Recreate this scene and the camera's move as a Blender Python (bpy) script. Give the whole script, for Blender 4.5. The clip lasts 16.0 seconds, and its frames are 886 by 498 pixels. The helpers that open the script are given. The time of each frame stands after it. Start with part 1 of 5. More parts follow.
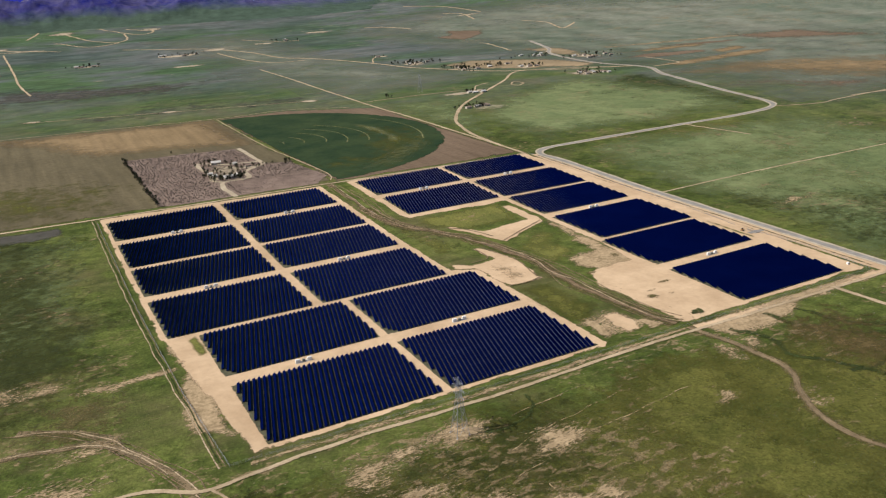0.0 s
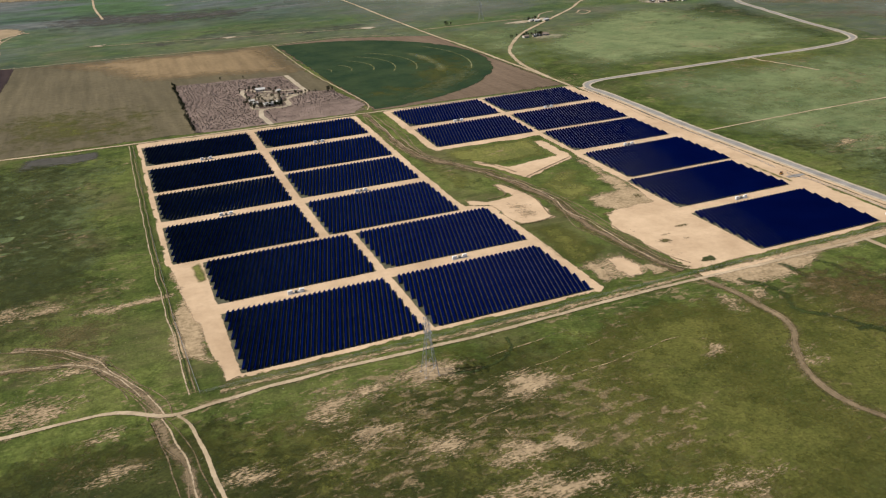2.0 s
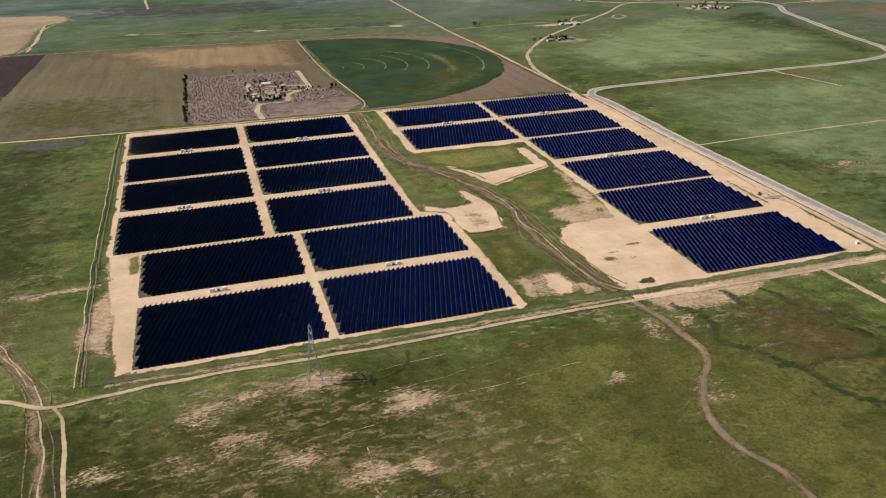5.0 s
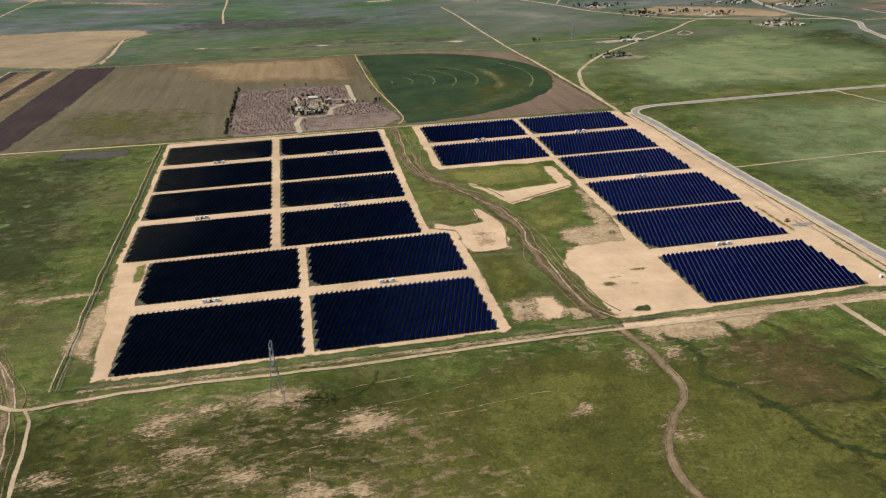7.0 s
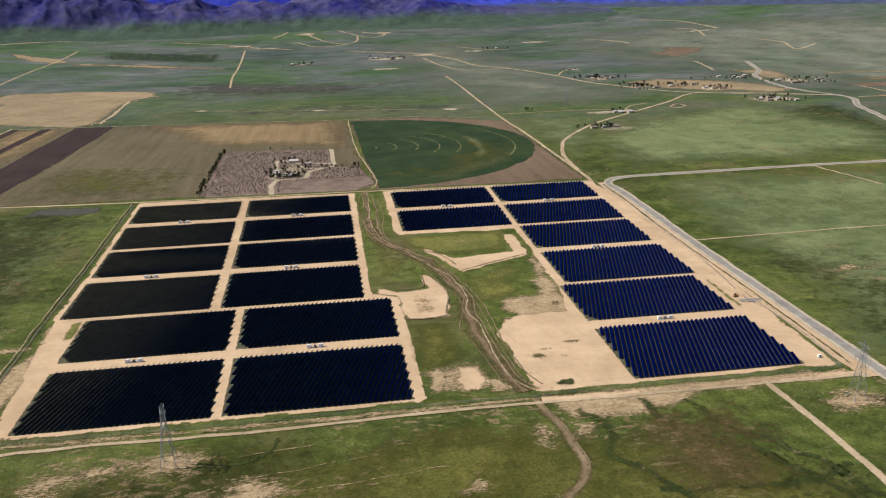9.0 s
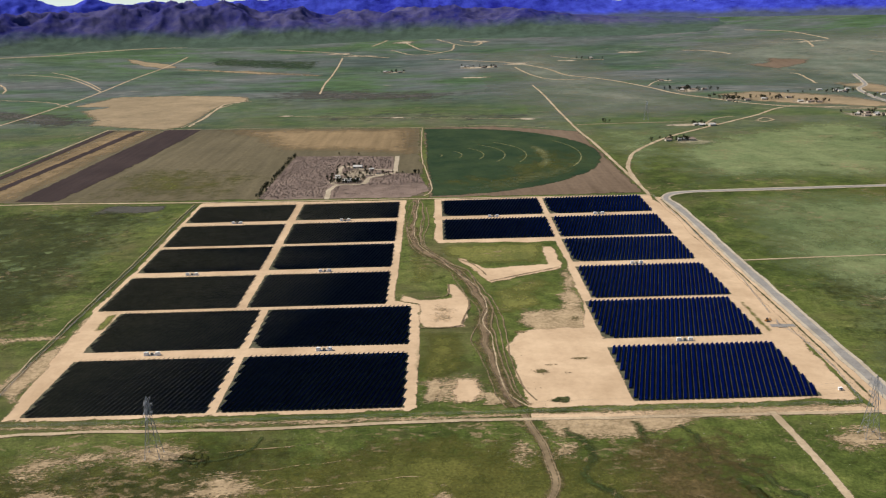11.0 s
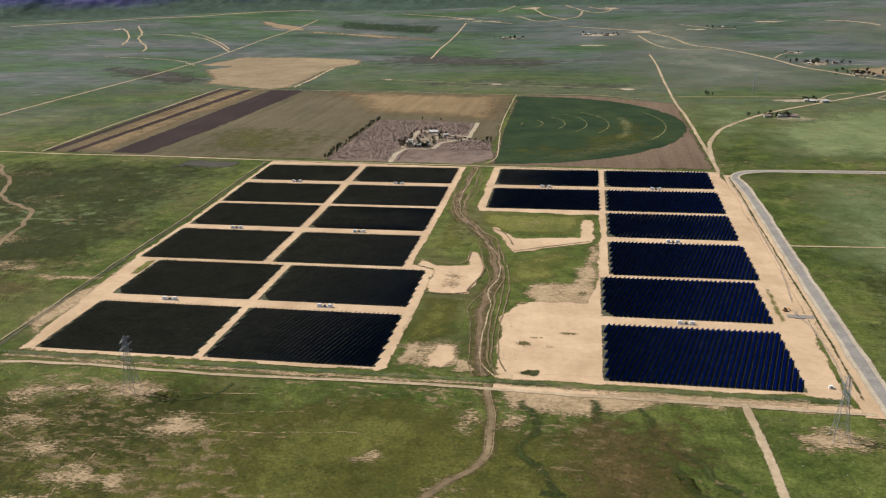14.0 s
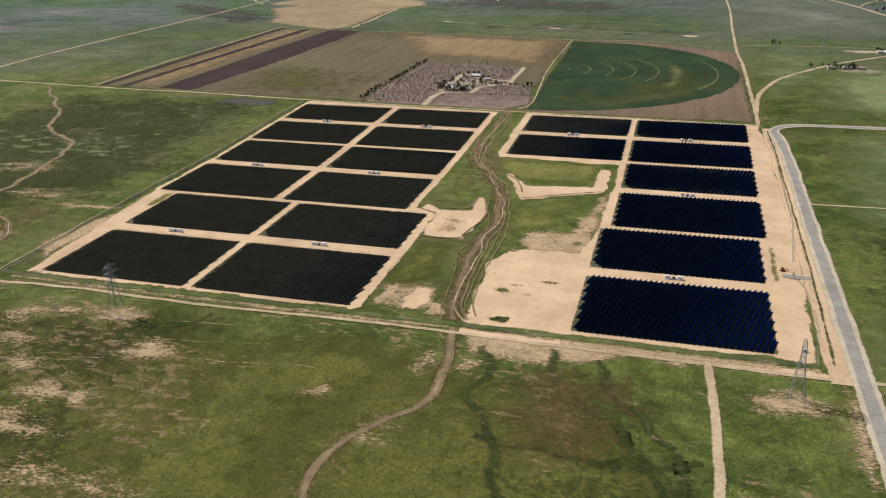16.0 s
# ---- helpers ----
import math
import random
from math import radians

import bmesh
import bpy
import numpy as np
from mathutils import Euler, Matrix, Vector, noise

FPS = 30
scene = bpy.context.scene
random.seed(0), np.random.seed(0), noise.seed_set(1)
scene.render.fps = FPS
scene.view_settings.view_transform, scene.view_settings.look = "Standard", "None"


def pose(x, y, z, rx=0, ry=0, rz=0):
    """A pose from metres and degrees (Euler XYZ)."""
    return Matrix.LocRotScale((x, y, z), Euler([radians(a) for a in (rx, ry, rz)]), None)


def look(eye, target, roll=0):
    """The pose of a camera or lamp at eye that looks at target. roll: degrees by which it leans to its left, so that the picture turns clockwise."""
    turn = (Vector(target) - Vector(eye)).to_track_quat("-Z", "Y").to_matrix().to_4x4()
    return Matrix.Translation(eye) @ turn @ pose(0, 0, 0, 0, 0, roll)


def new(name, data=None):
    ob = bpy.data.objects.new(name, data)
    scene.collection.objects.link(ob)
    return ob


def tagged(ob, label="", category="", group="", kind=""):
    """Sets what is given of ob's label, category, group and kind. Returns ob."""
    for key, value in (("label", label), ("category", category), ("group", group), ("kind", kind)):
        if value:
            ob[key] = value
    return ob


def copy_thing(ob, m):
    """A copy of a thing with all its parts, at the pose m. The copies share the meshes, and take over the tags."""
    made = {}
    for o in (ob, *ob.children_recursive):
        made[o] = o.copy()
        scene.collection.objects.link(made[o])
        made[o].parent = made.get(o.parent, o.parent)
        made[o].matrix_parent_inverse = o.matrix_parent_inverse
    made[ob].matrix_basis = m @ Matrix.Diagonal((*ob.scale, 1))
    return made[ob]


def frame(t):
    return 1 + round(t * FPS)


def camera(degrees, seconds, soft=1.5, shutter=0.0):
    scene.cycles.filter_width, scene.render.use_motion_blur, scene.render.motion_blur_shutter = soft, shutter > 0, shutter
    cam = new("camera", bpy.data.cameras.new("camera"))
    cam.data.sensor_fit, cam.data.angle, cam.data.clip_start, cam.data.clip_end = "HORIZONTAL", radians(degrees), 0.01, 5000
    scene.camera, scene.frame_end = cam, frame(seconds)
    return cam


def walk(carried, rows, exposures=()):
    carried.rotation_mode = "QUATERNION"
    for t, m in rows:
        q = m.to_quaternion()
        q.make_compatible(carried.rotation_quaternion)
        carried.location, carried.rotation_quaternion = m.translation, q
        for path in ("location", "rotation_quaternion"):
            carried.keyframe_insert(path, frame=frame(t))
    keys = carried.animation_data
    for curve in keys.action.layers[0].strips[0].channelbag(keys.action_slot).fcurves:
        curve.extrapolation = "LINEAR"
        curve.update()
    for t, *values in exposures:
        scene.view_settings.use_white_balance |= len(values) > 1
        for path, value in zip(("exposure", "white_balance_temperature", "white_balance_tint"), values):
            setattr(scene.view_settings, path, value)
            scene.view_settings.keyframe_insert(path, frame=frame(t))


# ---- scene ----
cam = camera(56.3, 16.0, soft=1.2)
PATH = [
    (0, (1.1, -3.056, 288.426), (1.979, -1.385, 287.766), -2.4),
    (0.5, (17.814, -8.02, 287.354), (18.627, -6.33, 286.66), -2.5),
    (1, (35.557, -13.042, 286.485), (36.3, -11.341, 285.742), -2.7),
    (1.5, (52.701, -16.759, 285.631), (53.397, -15.053, 284.852), -2.8),
    (2, (70.633, -20.462, 284.978), (71.294, -18.755, 284.171), -2.8),
    (2.5, (88.656, -24.062, 283.746), (89.278, -22.343, 282.932), -2.5),
    (3, (106.54, -27.512, 283.083), (107.136, -25.785, 282.269), -2.5),
    (3.5, (124.719, -30.495, 282.253), (125.321, -28.77, 281.439), -2.1),
    (6, (215.652, -43.409, 279.195), (216.04, -41.611, 278.409), -2.1),
    (6.5, (234.352, -44.557, 278.206), (234.683, -42.744, 277.43), -2.5),
    (7, (253.615, -45.894, 277.421), (253.922, -44.071, 276.656), -2.4),
    (7.5, (272.13, -47.823, 276.745), (272.432, -45.982, 276.025), -2.1),
    (8, (290.734, -49.465, 276.058), (291.046, -47.608, 275.382), -1.7),
    (8.5, (309.466, -49.707, 274.589), (309.775, -47.837, 273.949), -1.5),
    (9, (327.65, -50.144, 273.422), (327.914, -48.259, 272.806), -1.4),
    (9.5, (346.28, -51.035, 272.832), (346.452, -49.137, 272.225), -1.5),
    (12, (441.186, -55.42, 271.675), (441.127, -53.509, 271.088), -1.2),
    (12.5, (460.024, -54.038, 271.099), (459.91, -52.131, 270.509), -1.1),
    (13, (478.954, -53.185, 270.681), (478.761, -51.283, 270.092), -1.2),
    (13.5, (497.955, -51.564, 270.173), (497.692, -49.675, 269.571), -1.2),
    (14, (516.439, -49.398, 269.503), (516.112, -47.538, 268.846), -1.3),
    (14.5, (534.623, -46.194, 268.988), (534.244, -44.361, 268.282), -1.3),
    (15, (553.603, -42.62, 268.234), (553.173, -40.815, 267.488), -1.3),
    (15.5, (571.863, -38.798, 267.326), (571.384, -37.014, 266.559), -1.2),
    (16, (590.466, -34.709, 266.639), (589.951, -32.939, 265.865), -1.1),
]
walk(cam, [(t, look(eye, target, roll)) for t, eye, target, roll in PATH])

# ---- world, sun and exposure ----
SUN_FROM = Vector((-0.97, 0.235, 0.0)).normalized()
SUN_ELEVATION = radians(47.0)
sun_way = Vector((SUN_FROM.x * math.cos(SUN_ELEVATION), SUN_FROM.y * math.cos(SUN_ELEVATION), math.sin(SUN_ELEVATION)))
world = bpy.data.worlds.new("daylight")
scene.world = world
world.use_nodes = True
sky = world.node_tree.nodes.new("ShaderNodeTexSky")
sky.sky_type, sky.sun_disc = "NISHITA", False
sky.sun_elevation, sky.sun_rotation = SUN_ELEVATION, math.atan2(SUN_FROM.x, SUN_FROM.y)
sky.altitude, sky.air_density, sky.dust_density, sky.ozone_density = 900, 0.6, 0.0, 2.0
world.node_tree.links.new(sky.outputs[0], world.node_tree.nodes["Background"].inputs[0])
world.node_tree.nodes["Background"].inputs[1].default_value = 0.066
sun = new("sun", bpy.data.lights.new("sun", "SUN"))
sun.data.energy, sun.data.angle, sun.data.color = 4.1, radians(0.53), (1.0, 0.93, 0.82)
sun.matrix_world = look(tuple(sun_way * 2000), (0, 0, 0))
scene.view_settings.exposure = 0.55


# ---- materials ----
class Nodes:
    """A short way to write a node material over world positions."""

    def __init__(self, name):
        self.material = bpy.data.materials.new(name)
        self.material.use_nodes = True
        self.tree = self.material.node_tree
        self.shader = self.tree.nodes["Principled BSDF"]
        self.position = self.node("ShaderNodeNewGeometry").outputs["Position"]

    def node(self, kind, **settings):
        made = self.tree.nodes.new(kind)
        for key, value in settings.items():
            setattr(made, key, value)
        return made

    def put(self, socket, value):
        if isinstance(value, bpy.types.NodeSocket):
            self.tree.links.new(value, socket)
        else:
            socket.default_value = value

    def noise(self, scale, detail=6.0, rough=0.6, stretch=(1, 1, 1), turn=0.0, shift=(0, 0, 0), distortion=0.0):
        place = self.node("ShaderNodeMapping")
        self.put(place.inputs["Vector"], self.position)
        place.inputs["Scale"].default_value = stretch
        place.inputs["Rotation"].default_value = (0, 0, turn)
        place.inputs["Location"].default_value = shift
        made = self.node("ShaderNodeTexNoise")
        self.put(made.inputs["Vector"], place.outputs[0])
        made.inputs["Scale"].default_value, made.inputs["Detail"].default_value = scale, detail
        made.inputs["Roughness"].default_value, made.inputs["Distortion"].default_value = rough, distortion
        return made.outputs[0]

    def ramp(self, value, stops):
        made = self.node("ShaderNodeValToRGB")
        while len(made.color_ramp.elements) < len(stops):
            made.color_ramp.elements.new(0.5)
        for element, (at, colour) in zip(made.color_ramp.elements, stops):
            element.position = at
            element.color = (*colour, 1) if isinstance(colour, tuple) else (colour, colour, colour, 1)
        self.put(made.inputs[0], value)
        return made.outputs[0]

    def math(self, what, a, b=0.0, c=0.0):
        made = self.node("ShaderNodeMath", operation=what)
        for socket, value in zip(made.inputs, (a, b, c)):
            self.put(socket, value)
        return made.outputs[0]

    def mix(self, share, a, b, how="MIX"):
        made = self.node("ShaderNodeMixRGB", blend_type=how)
        for socket, value in zip(made.inputs, (share, a, b)):
            self.put(socket, (*value, 1) if isinstance(value, tuple) and len(value) == 3 else value)
        return made.outputs[0]

    def attribute(self, name):
        return self.node("ShaderNodeAttribute", attribute_name=name).outputs["Fac"]

    def bump(self, height, strength, distance):
        made = self.node("ShaderNodeBump")
        self.put(made.inputs["Height"], height)
        made.inputs["Strength"].default_value, made.inputs["Distance"].default_value = strength, distance
        self.put(self.shader.inputs["Normal"], made.outputs[0])

    def done(self, colour, roughness=0.9, specular=0.2, metallic=0.0):
        self.put(self.shader.inputs["Base Color"], (*colour, 1) if isinstance(colour, tuple) and len(colour) == 3 else colour)
        self.put(self.shader.inputs["Roughness"], roughness)
        self.put(self.shader.inputs["Specular IOR Level"], specular)
        self.put(self.shader.inputs["Metallic"], metallic)
        return self.material

    def ragged(self, scale, soft=0.12, detail=8.0, stretch=(1, 1, 1), turn=0.0):
        """Lets the sheet end in crumbs and tongues: the ground below shows where the grain outweighs the sheet's cover."""
        cover = self.attribute("cover")
        grain = self.noise(scale, detail, 0.72, stretch, turn, (71, 13, 0))
        broad = self.noise(scale * 0.16, 5.0, 0.6, stretch, turn, (17, 43, 0))
        grain = self.math("MULTIPLY_ADD", grain, 0.62, self.math("MULTIPLY", broad, 0.38))
        grain = self.math("MULTIPLY_ADD", grain, 3.0, -1.0)
        share = self.math("SUBTRACT", cover, grain)
        share = self.math("MULTIPLY_ADD", share, 1.0 / soft, 0.5)
        share.node.use_clamp = True
        clear = self.node("ShaderNodeBsdfTransparent")
        blend = self.node("ShaderNodeMixShader")
        self.put(blend.inputs[0], share)
        self.put(blend.inputs[1], clear.outputs[0])
        self.put(blend.inputs[2], self.shader.outputs[0])
        self.put(self.tree.nodes["Material Output"].inputs["Surface"], blend.outputs[0])
        return self


def crumbs(n, colour):
    """Bare pale crumbs and thin dry tufts strewn over the grass, thickest on the trampled ground round the front pylon."""
    reach = n.node("ShaderNodeVectorMath", operation="DISTANCE")
    n.put(reach.inputs[0], n.position)
    reach.inputs[1].default_value = (205, 345, 0)
    near = n.ramp(n.math("MULTIPLY", reach.outputs["Value"], 0.0045), [(0.15, 1.0), (0.8, 0.0)])
    field = n.math("MULTIPLY_ADD", near, 0.12, n.noise(0.011, 6, 0.6, shift=(0, 77, 0)))
    field = n.ramp(field, [(0.5, 0.0), (0.68, 1.0)])
    grain = n.noise(0.13, 7, 0.66, (0.7, 1.4, 1), -0.25, (9, 0, 0), 0.6)
    share = n.math("MULTIPLY", n.ramp(n.math("MULTIPLY_ADD", field, 0.1, grain), [(0.61, 0.0), (0.67, 0.85)]), n.ramp(field, [(0.0, 0.25), (0.5, 0.9)]))
    pale = n.ramp(n.noise(0.5, 6, 0.7, shift=(2, 8, 0)), [(0.35, (0.12, 0.088, 0.046)), (0.65, (0.34, 0.255, 0.15))])
    dry = n.ramp(n.noise(0.07, 8, 0.75, shift=(40, 3, 0)), [(0.47, 0.0), (0.6, 0.35)])
    colour = n.mix(n.math("MULTIPLY", dry, field), colour, (0.125, 0.098, 0.048))
    dark = n.ramp(n.noise(0.33, 6, 0.75, shift=(77, 5, 0)), [(0.6, 0.0), (0.7, 0.75)])
    return n.mix(share, n.mix(dark, colour, (0.022, 0.028, 0.010)), pale)


def grass_ground():
    n = Nodes("grassland")
    broad, middle = n.noise(0.0032, 5, 0.55), n.noise(0.017, 9, 0.68, distortion=0.4)
    patchy, fine = n.noise(0.075, 9, 0.74), n.noise(0.45, 7, 0.72)
    weave = n.math("MULTIPLY_ADD", middle, 0.5, n.math("MULTIPLY_ADD", broad, 0.3, n.math("MULTIPLY", patchy, 0.2)))
    green = n.ramp(weave, [(0.37, (0.029, 0.042, 0.009)), (0.46, (0.055, 0.076, 0.016)), (0.54, (0.089, 0.110, 0.026)), (0.63, (0.138, 0.145, 0.044))])
    green = n.mix(0.75, green, n.ramp(patchy, [(0.3, 0.45), (0.5, 1.0), (0.7, 1.45)]), "MULTIPLY")
    green = n.mix(0.6, green, n.ramp(fine, [(0.34, 0.35), (0.5, 1.0), (0.66, 1.75)]), "MULTIPLY")
    streak = n.noise(0.05, 8, 0.72, (0.3, 1.9, 1), 0.12, (4, 9, 0))
    olive = n.ramp(n.noise(0.008, 6, 0.62, shift=(300, 40, 0)), [(0.5, 0.0), (0.68, 0.75)])
    green = n.mix(olive, green, n.ramp(streak, [(0.32, (0.05, 0.052, 0.024)), (0.52, (0.115, 0.10, 0.045)), (0.7, (0.2, 0.165, 0.085))]))
    colour = crumbs(n, green)
    specks = n.ramp(n.noise(0.55, 2, 0.5, shift=(31, 7, 0)), [(0.71, 0.0), (0.75, 0.7)])
    colour = n.mix(specks, colour, (0.34, 0.29, 0.2))
    # dry grey-green scrub of the wide plain further out, its colours blued to paint in haze
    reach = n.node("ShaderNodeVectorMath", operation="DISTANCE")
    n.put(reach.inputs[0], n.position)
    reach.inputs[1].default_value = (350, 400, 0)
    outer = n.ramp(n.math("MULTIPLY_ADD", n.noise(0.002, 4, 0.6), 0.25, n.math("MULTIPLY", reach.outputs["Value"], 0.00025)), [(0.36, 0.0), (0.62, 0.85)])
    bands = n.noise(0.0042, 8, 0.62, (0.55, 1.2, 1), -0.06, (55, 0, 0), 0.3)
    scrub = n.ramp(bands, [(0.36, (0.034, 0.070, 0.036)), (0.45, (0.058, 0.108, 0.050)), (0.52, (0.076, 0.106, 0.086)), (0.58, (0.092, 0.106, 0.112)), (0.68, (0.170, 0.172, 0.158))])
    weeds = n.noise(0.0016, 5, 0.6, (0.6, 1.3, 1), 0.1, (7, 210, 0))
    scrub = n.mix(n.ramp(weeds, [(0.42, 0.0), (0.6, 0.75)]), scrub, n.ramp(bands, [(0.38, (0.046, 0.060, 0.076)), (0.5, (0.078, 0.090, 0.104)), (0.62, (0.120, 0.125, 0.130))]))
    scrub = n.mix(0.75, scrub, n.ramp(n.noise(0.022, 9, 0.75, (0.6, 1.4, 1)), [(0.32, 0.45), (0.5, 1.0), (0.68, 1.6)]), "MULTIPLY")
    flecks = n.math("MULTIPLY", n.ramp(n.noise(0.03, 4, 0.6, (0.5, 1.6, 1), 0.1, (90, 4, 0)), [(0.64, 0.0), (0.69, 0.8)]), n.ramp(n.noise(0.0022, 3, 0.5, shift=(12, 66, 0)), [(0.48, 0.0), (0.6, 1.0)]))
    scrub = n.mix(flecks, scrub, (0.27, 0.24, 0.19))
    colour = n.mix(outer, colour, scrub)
    n.bump(n.math("MULTIPLY_ADD", patchy, 1.5, fine), 0.6, 1.0)
    return n.done(colour, 0.95, 0.1)


def earth(name, dark, light, scale=0.05, streaks=None, ragged=0.0, soft=0.12, bump=0.3, stretch=(1, 1, 1), turn=0.0, rough=0.0, grain=0.5):
    """Bare or thinly covered ground between two colours, with grain and, for worked fields, streaks along the given turn."""
    n = Nodes(name)
    broad, fine = n.noise(scale * 0.25, 6, 0.6), n.noise(scale * 6, 8, 0.7)
    weave = n.noise(scale, 8, 0.7) if streaks is None else n.noise(scale, 7, 0.65, (4.0, 0.25, 1), streaks)
    share = n.math("MULTIPLY_ADD", weave, 0.55, n.math("MULTIPLY", broad, 0.45))
    colour = n.ramp(share, [(0.36, dark), (0.64, light)])
    colour = n.mix(grain, colour, n.ramp(fine, [(0.28, 0.55), (0.5, 1.0), (0.75, 1.3)]), "MULTIPLY")
    if rough:
        tufts = n.noise(0.5, 7, 0.72, shift=(5, 3, 0))
        colour = n.mix(rough, colour, n.ramp(tufts, [(0.34, 0.35), (0.5, 1.0), (0.66, 1.75)]), "MULTIPLY")
        colour = crumbs(n, colour)
    if bump:
        n.bump(fine, bump, 0.6)
    if ragged:
        n.ragged(ragged, soft, 8.0, stretch, turn)
    return n.done(colour, 0.95, 0.1)


def plain(name, colour, roughness=0.6, specular=0.3, metallic=0.0, scale=1.5, spread=0.25):
    n = Nodes(name)
    grain = n.noise(scale, 5, 0.6)
    return n.done(n.mix(spread, (*colour, 1), n.ramp(grain, [(0.3, 0.4), (0.7, 1.4)]), "MULTIPLY"), roughness, specular, metallic)


def leafage(name, dark, light, scale=0.6):
    n = Nodes(name)
    return n.done(n.ramp(n.noise(scale, 4, 0.7), [(0.35, dark), (0.65, light)]), 0.9, 0.1)


def panel_glass():
    """Dark cells under a blue antireflective coat: a mirror that gives back the blue of the sky alone."""
    n = Nodes("panel_glass")
    tint = n.ramp(n.noise(0.03, 3, 0.5), [(0.3, (0.005, 0.019, 0.135)), (0.7, (0.007, 0.026, 0.165))])
    coat = n.node("ShaderNodeBsdfAnisotropic")
    n.put(coat.inputs["Color"], tint)
    coat.inputs["Roughness"].default_value = 0.22
    n.put(n.tree.nodes["Material Output"].inputs["Surface"], coat.outputs[0])
    return n.done((0.004, 0.006, 0.03), 0.22, 0.3)


def hazy_mountain(name, low, dark, light, z0, z1):
    """Green-grey lower slopes that give way with height to dark scrub and rock, painted blue as haze."""
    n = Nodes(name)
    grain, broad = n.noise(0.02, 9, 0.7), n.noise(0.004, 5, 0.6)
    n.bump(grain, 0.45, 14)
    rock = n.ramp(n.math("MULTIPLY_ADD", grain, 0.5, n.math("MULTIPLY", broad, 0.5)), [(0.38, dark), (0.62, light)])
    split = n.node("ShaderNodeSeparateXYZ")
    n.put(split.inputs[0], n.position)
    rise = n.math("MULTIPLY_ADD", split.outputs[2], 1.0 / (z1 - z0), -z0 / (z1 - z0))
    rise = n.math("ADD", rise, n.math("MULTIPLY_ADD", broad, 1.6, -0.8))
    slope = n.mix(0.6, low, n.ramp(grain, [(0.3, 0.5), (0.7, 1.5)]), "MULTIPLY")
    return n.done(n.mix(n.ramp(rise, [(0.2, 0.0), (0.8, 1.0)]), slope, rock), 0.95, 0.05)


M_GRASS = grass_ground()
M_SAND = earth("packed_sand", (0.41, 0.290, 0.182), (0.57, 0.42, 0.278), 0.03, ragged=0.5, soft=0.35, grain=0.22)
M_SAND_THIN = earth("scattered_sand", (0.20, 0.148, 0.085), (0.46, 0.345, 0.215), 0.3, ragged=0.5, soft=0.3, stretch=(0.65, 1.4, 1), turn=-0.3)
M_TRACK = earth("dirt_track", (0.28, 0.215, 0.135), (0.48, 0.38, 0.26), 0.06, ragged=0.6, soft=0.4)
M_RUT = earth("rutted_earth", (0.12, 0.09, 0.052), (0.25, 0.188, 0.115), 0.08, ragged=0.4, soft=0.45)
M_GRAVEL = earth("pale_gravel", (0.33, 0.28, 0.21), (0.47, 0.41, 0.32), 0.08, ragged=0.8, soft=0.3)
M_ASPHALT = earth("worn_asphalt", (0.20, 0.188, 0.175), (0.29, 0.273, 0.252), 0.08, ragged=0.9, bump=0.1)
M_BROWN = earth("brown_field", (0.080, 0.068, 0.040), (0.140, 0.116, 0.069), 0.02, streaks=0.1, ragged=0.2, soft=0.3)
M_STUBBLE = earth("stubble_field", (0.17, 0.122, 0.066), (0.28, 0.20, 0.11), 0.02, streaks=0.1, ragged=0.03, soft=1.1)
M_PLOUGHED = earth("ploughed_soil", (0.026, 0.017, 0.017), (0.05, 0.034, 0.031), 0.04, streaks=0.1, ragged=0.25, soft=0.3)
M_TAN = earth("tan_field", (0.20, 0.155, 0.095), (0.31, 0.235, 0.145), 0.012, ragged=0.05, soft=0.6)
M_CROP = earth("crop_green", (0.012, 0.030, 0.013), (0.036, 0.056, 0.022), 0.02, ragged=0.3, soft=0.3)
M_CROP_PALE = earth("crop_pale", (0.09, 0.105, 0.04), (0.19, 0.19, 0.09), 0.05, ragged=0.15, soft=0.9)
M_FALLOW = earth("fallow_soil", (0.11, 0.078, 0.052), (0.18, 0.13, 0.09), 0.025, streaks=1.4, ragged=0.2, soft=0.4)
M_ORCHARD = earth("orchard_soil", (0.125, 0.092, 0.076), (0.235, 0.175, 0.145), 0.07, ragged=0.3, soft=0.3)
M_DARKGRASS = earth("dark_grass", (0.025, 0.036, 0.012), (0.05, 0.068, 0.02), 0.05, ragged=0.2, soft=0.7, rough=0.55)
M_YELLOWGRASS = earth("yellow_grass", (0.10, 0.11, 0.03), (0.17, 0.165, 0.045), 0.03, ragged=0.04, soft=0.7, rough=0.55)
M_PURPLE = earth("grey_scrub", (0.055, 0.052, 0.045), (0.085, 0.08, 0.068), 0.02, ragged=0.03, soft=0.6)
# Weeds and soil, coloured dark to deepen the shade under the panel rows.
M_UNDER = earth("shaded_weedy_soil", (0.042, 0.044, 0.027), (0.115, 0.110, 0.072), 0.2, ragged=0.8, soft=0.4)
M_DRY = earth("dry_thin_grass", (0.06, 0.056, 0.02), (0.14, 0.112, 0.05), 0.12, ragged=0.5, soft=0.4, rough=0.55)
M_LUSH = earth("lush_grass", (0.021, 0.028, 0.008), (0.049, 0.056, 0.015), 0.06, ragged=0.10, soft=0.7, rough=0.55)
M_OLIVE = earth("olive_grass", (0.060, 0.067, 0.015), (0.114, 0.112, 0.028), 0.07, ragged=0.07, soft=0.7, rough=0.55)
M_RUST = earth("rusty_grass", (0.066, 0.053, 0.021), (0.125, 0.09, 0.039), 0.09, ragged=0.14, soft=0.7, rough=0.55)
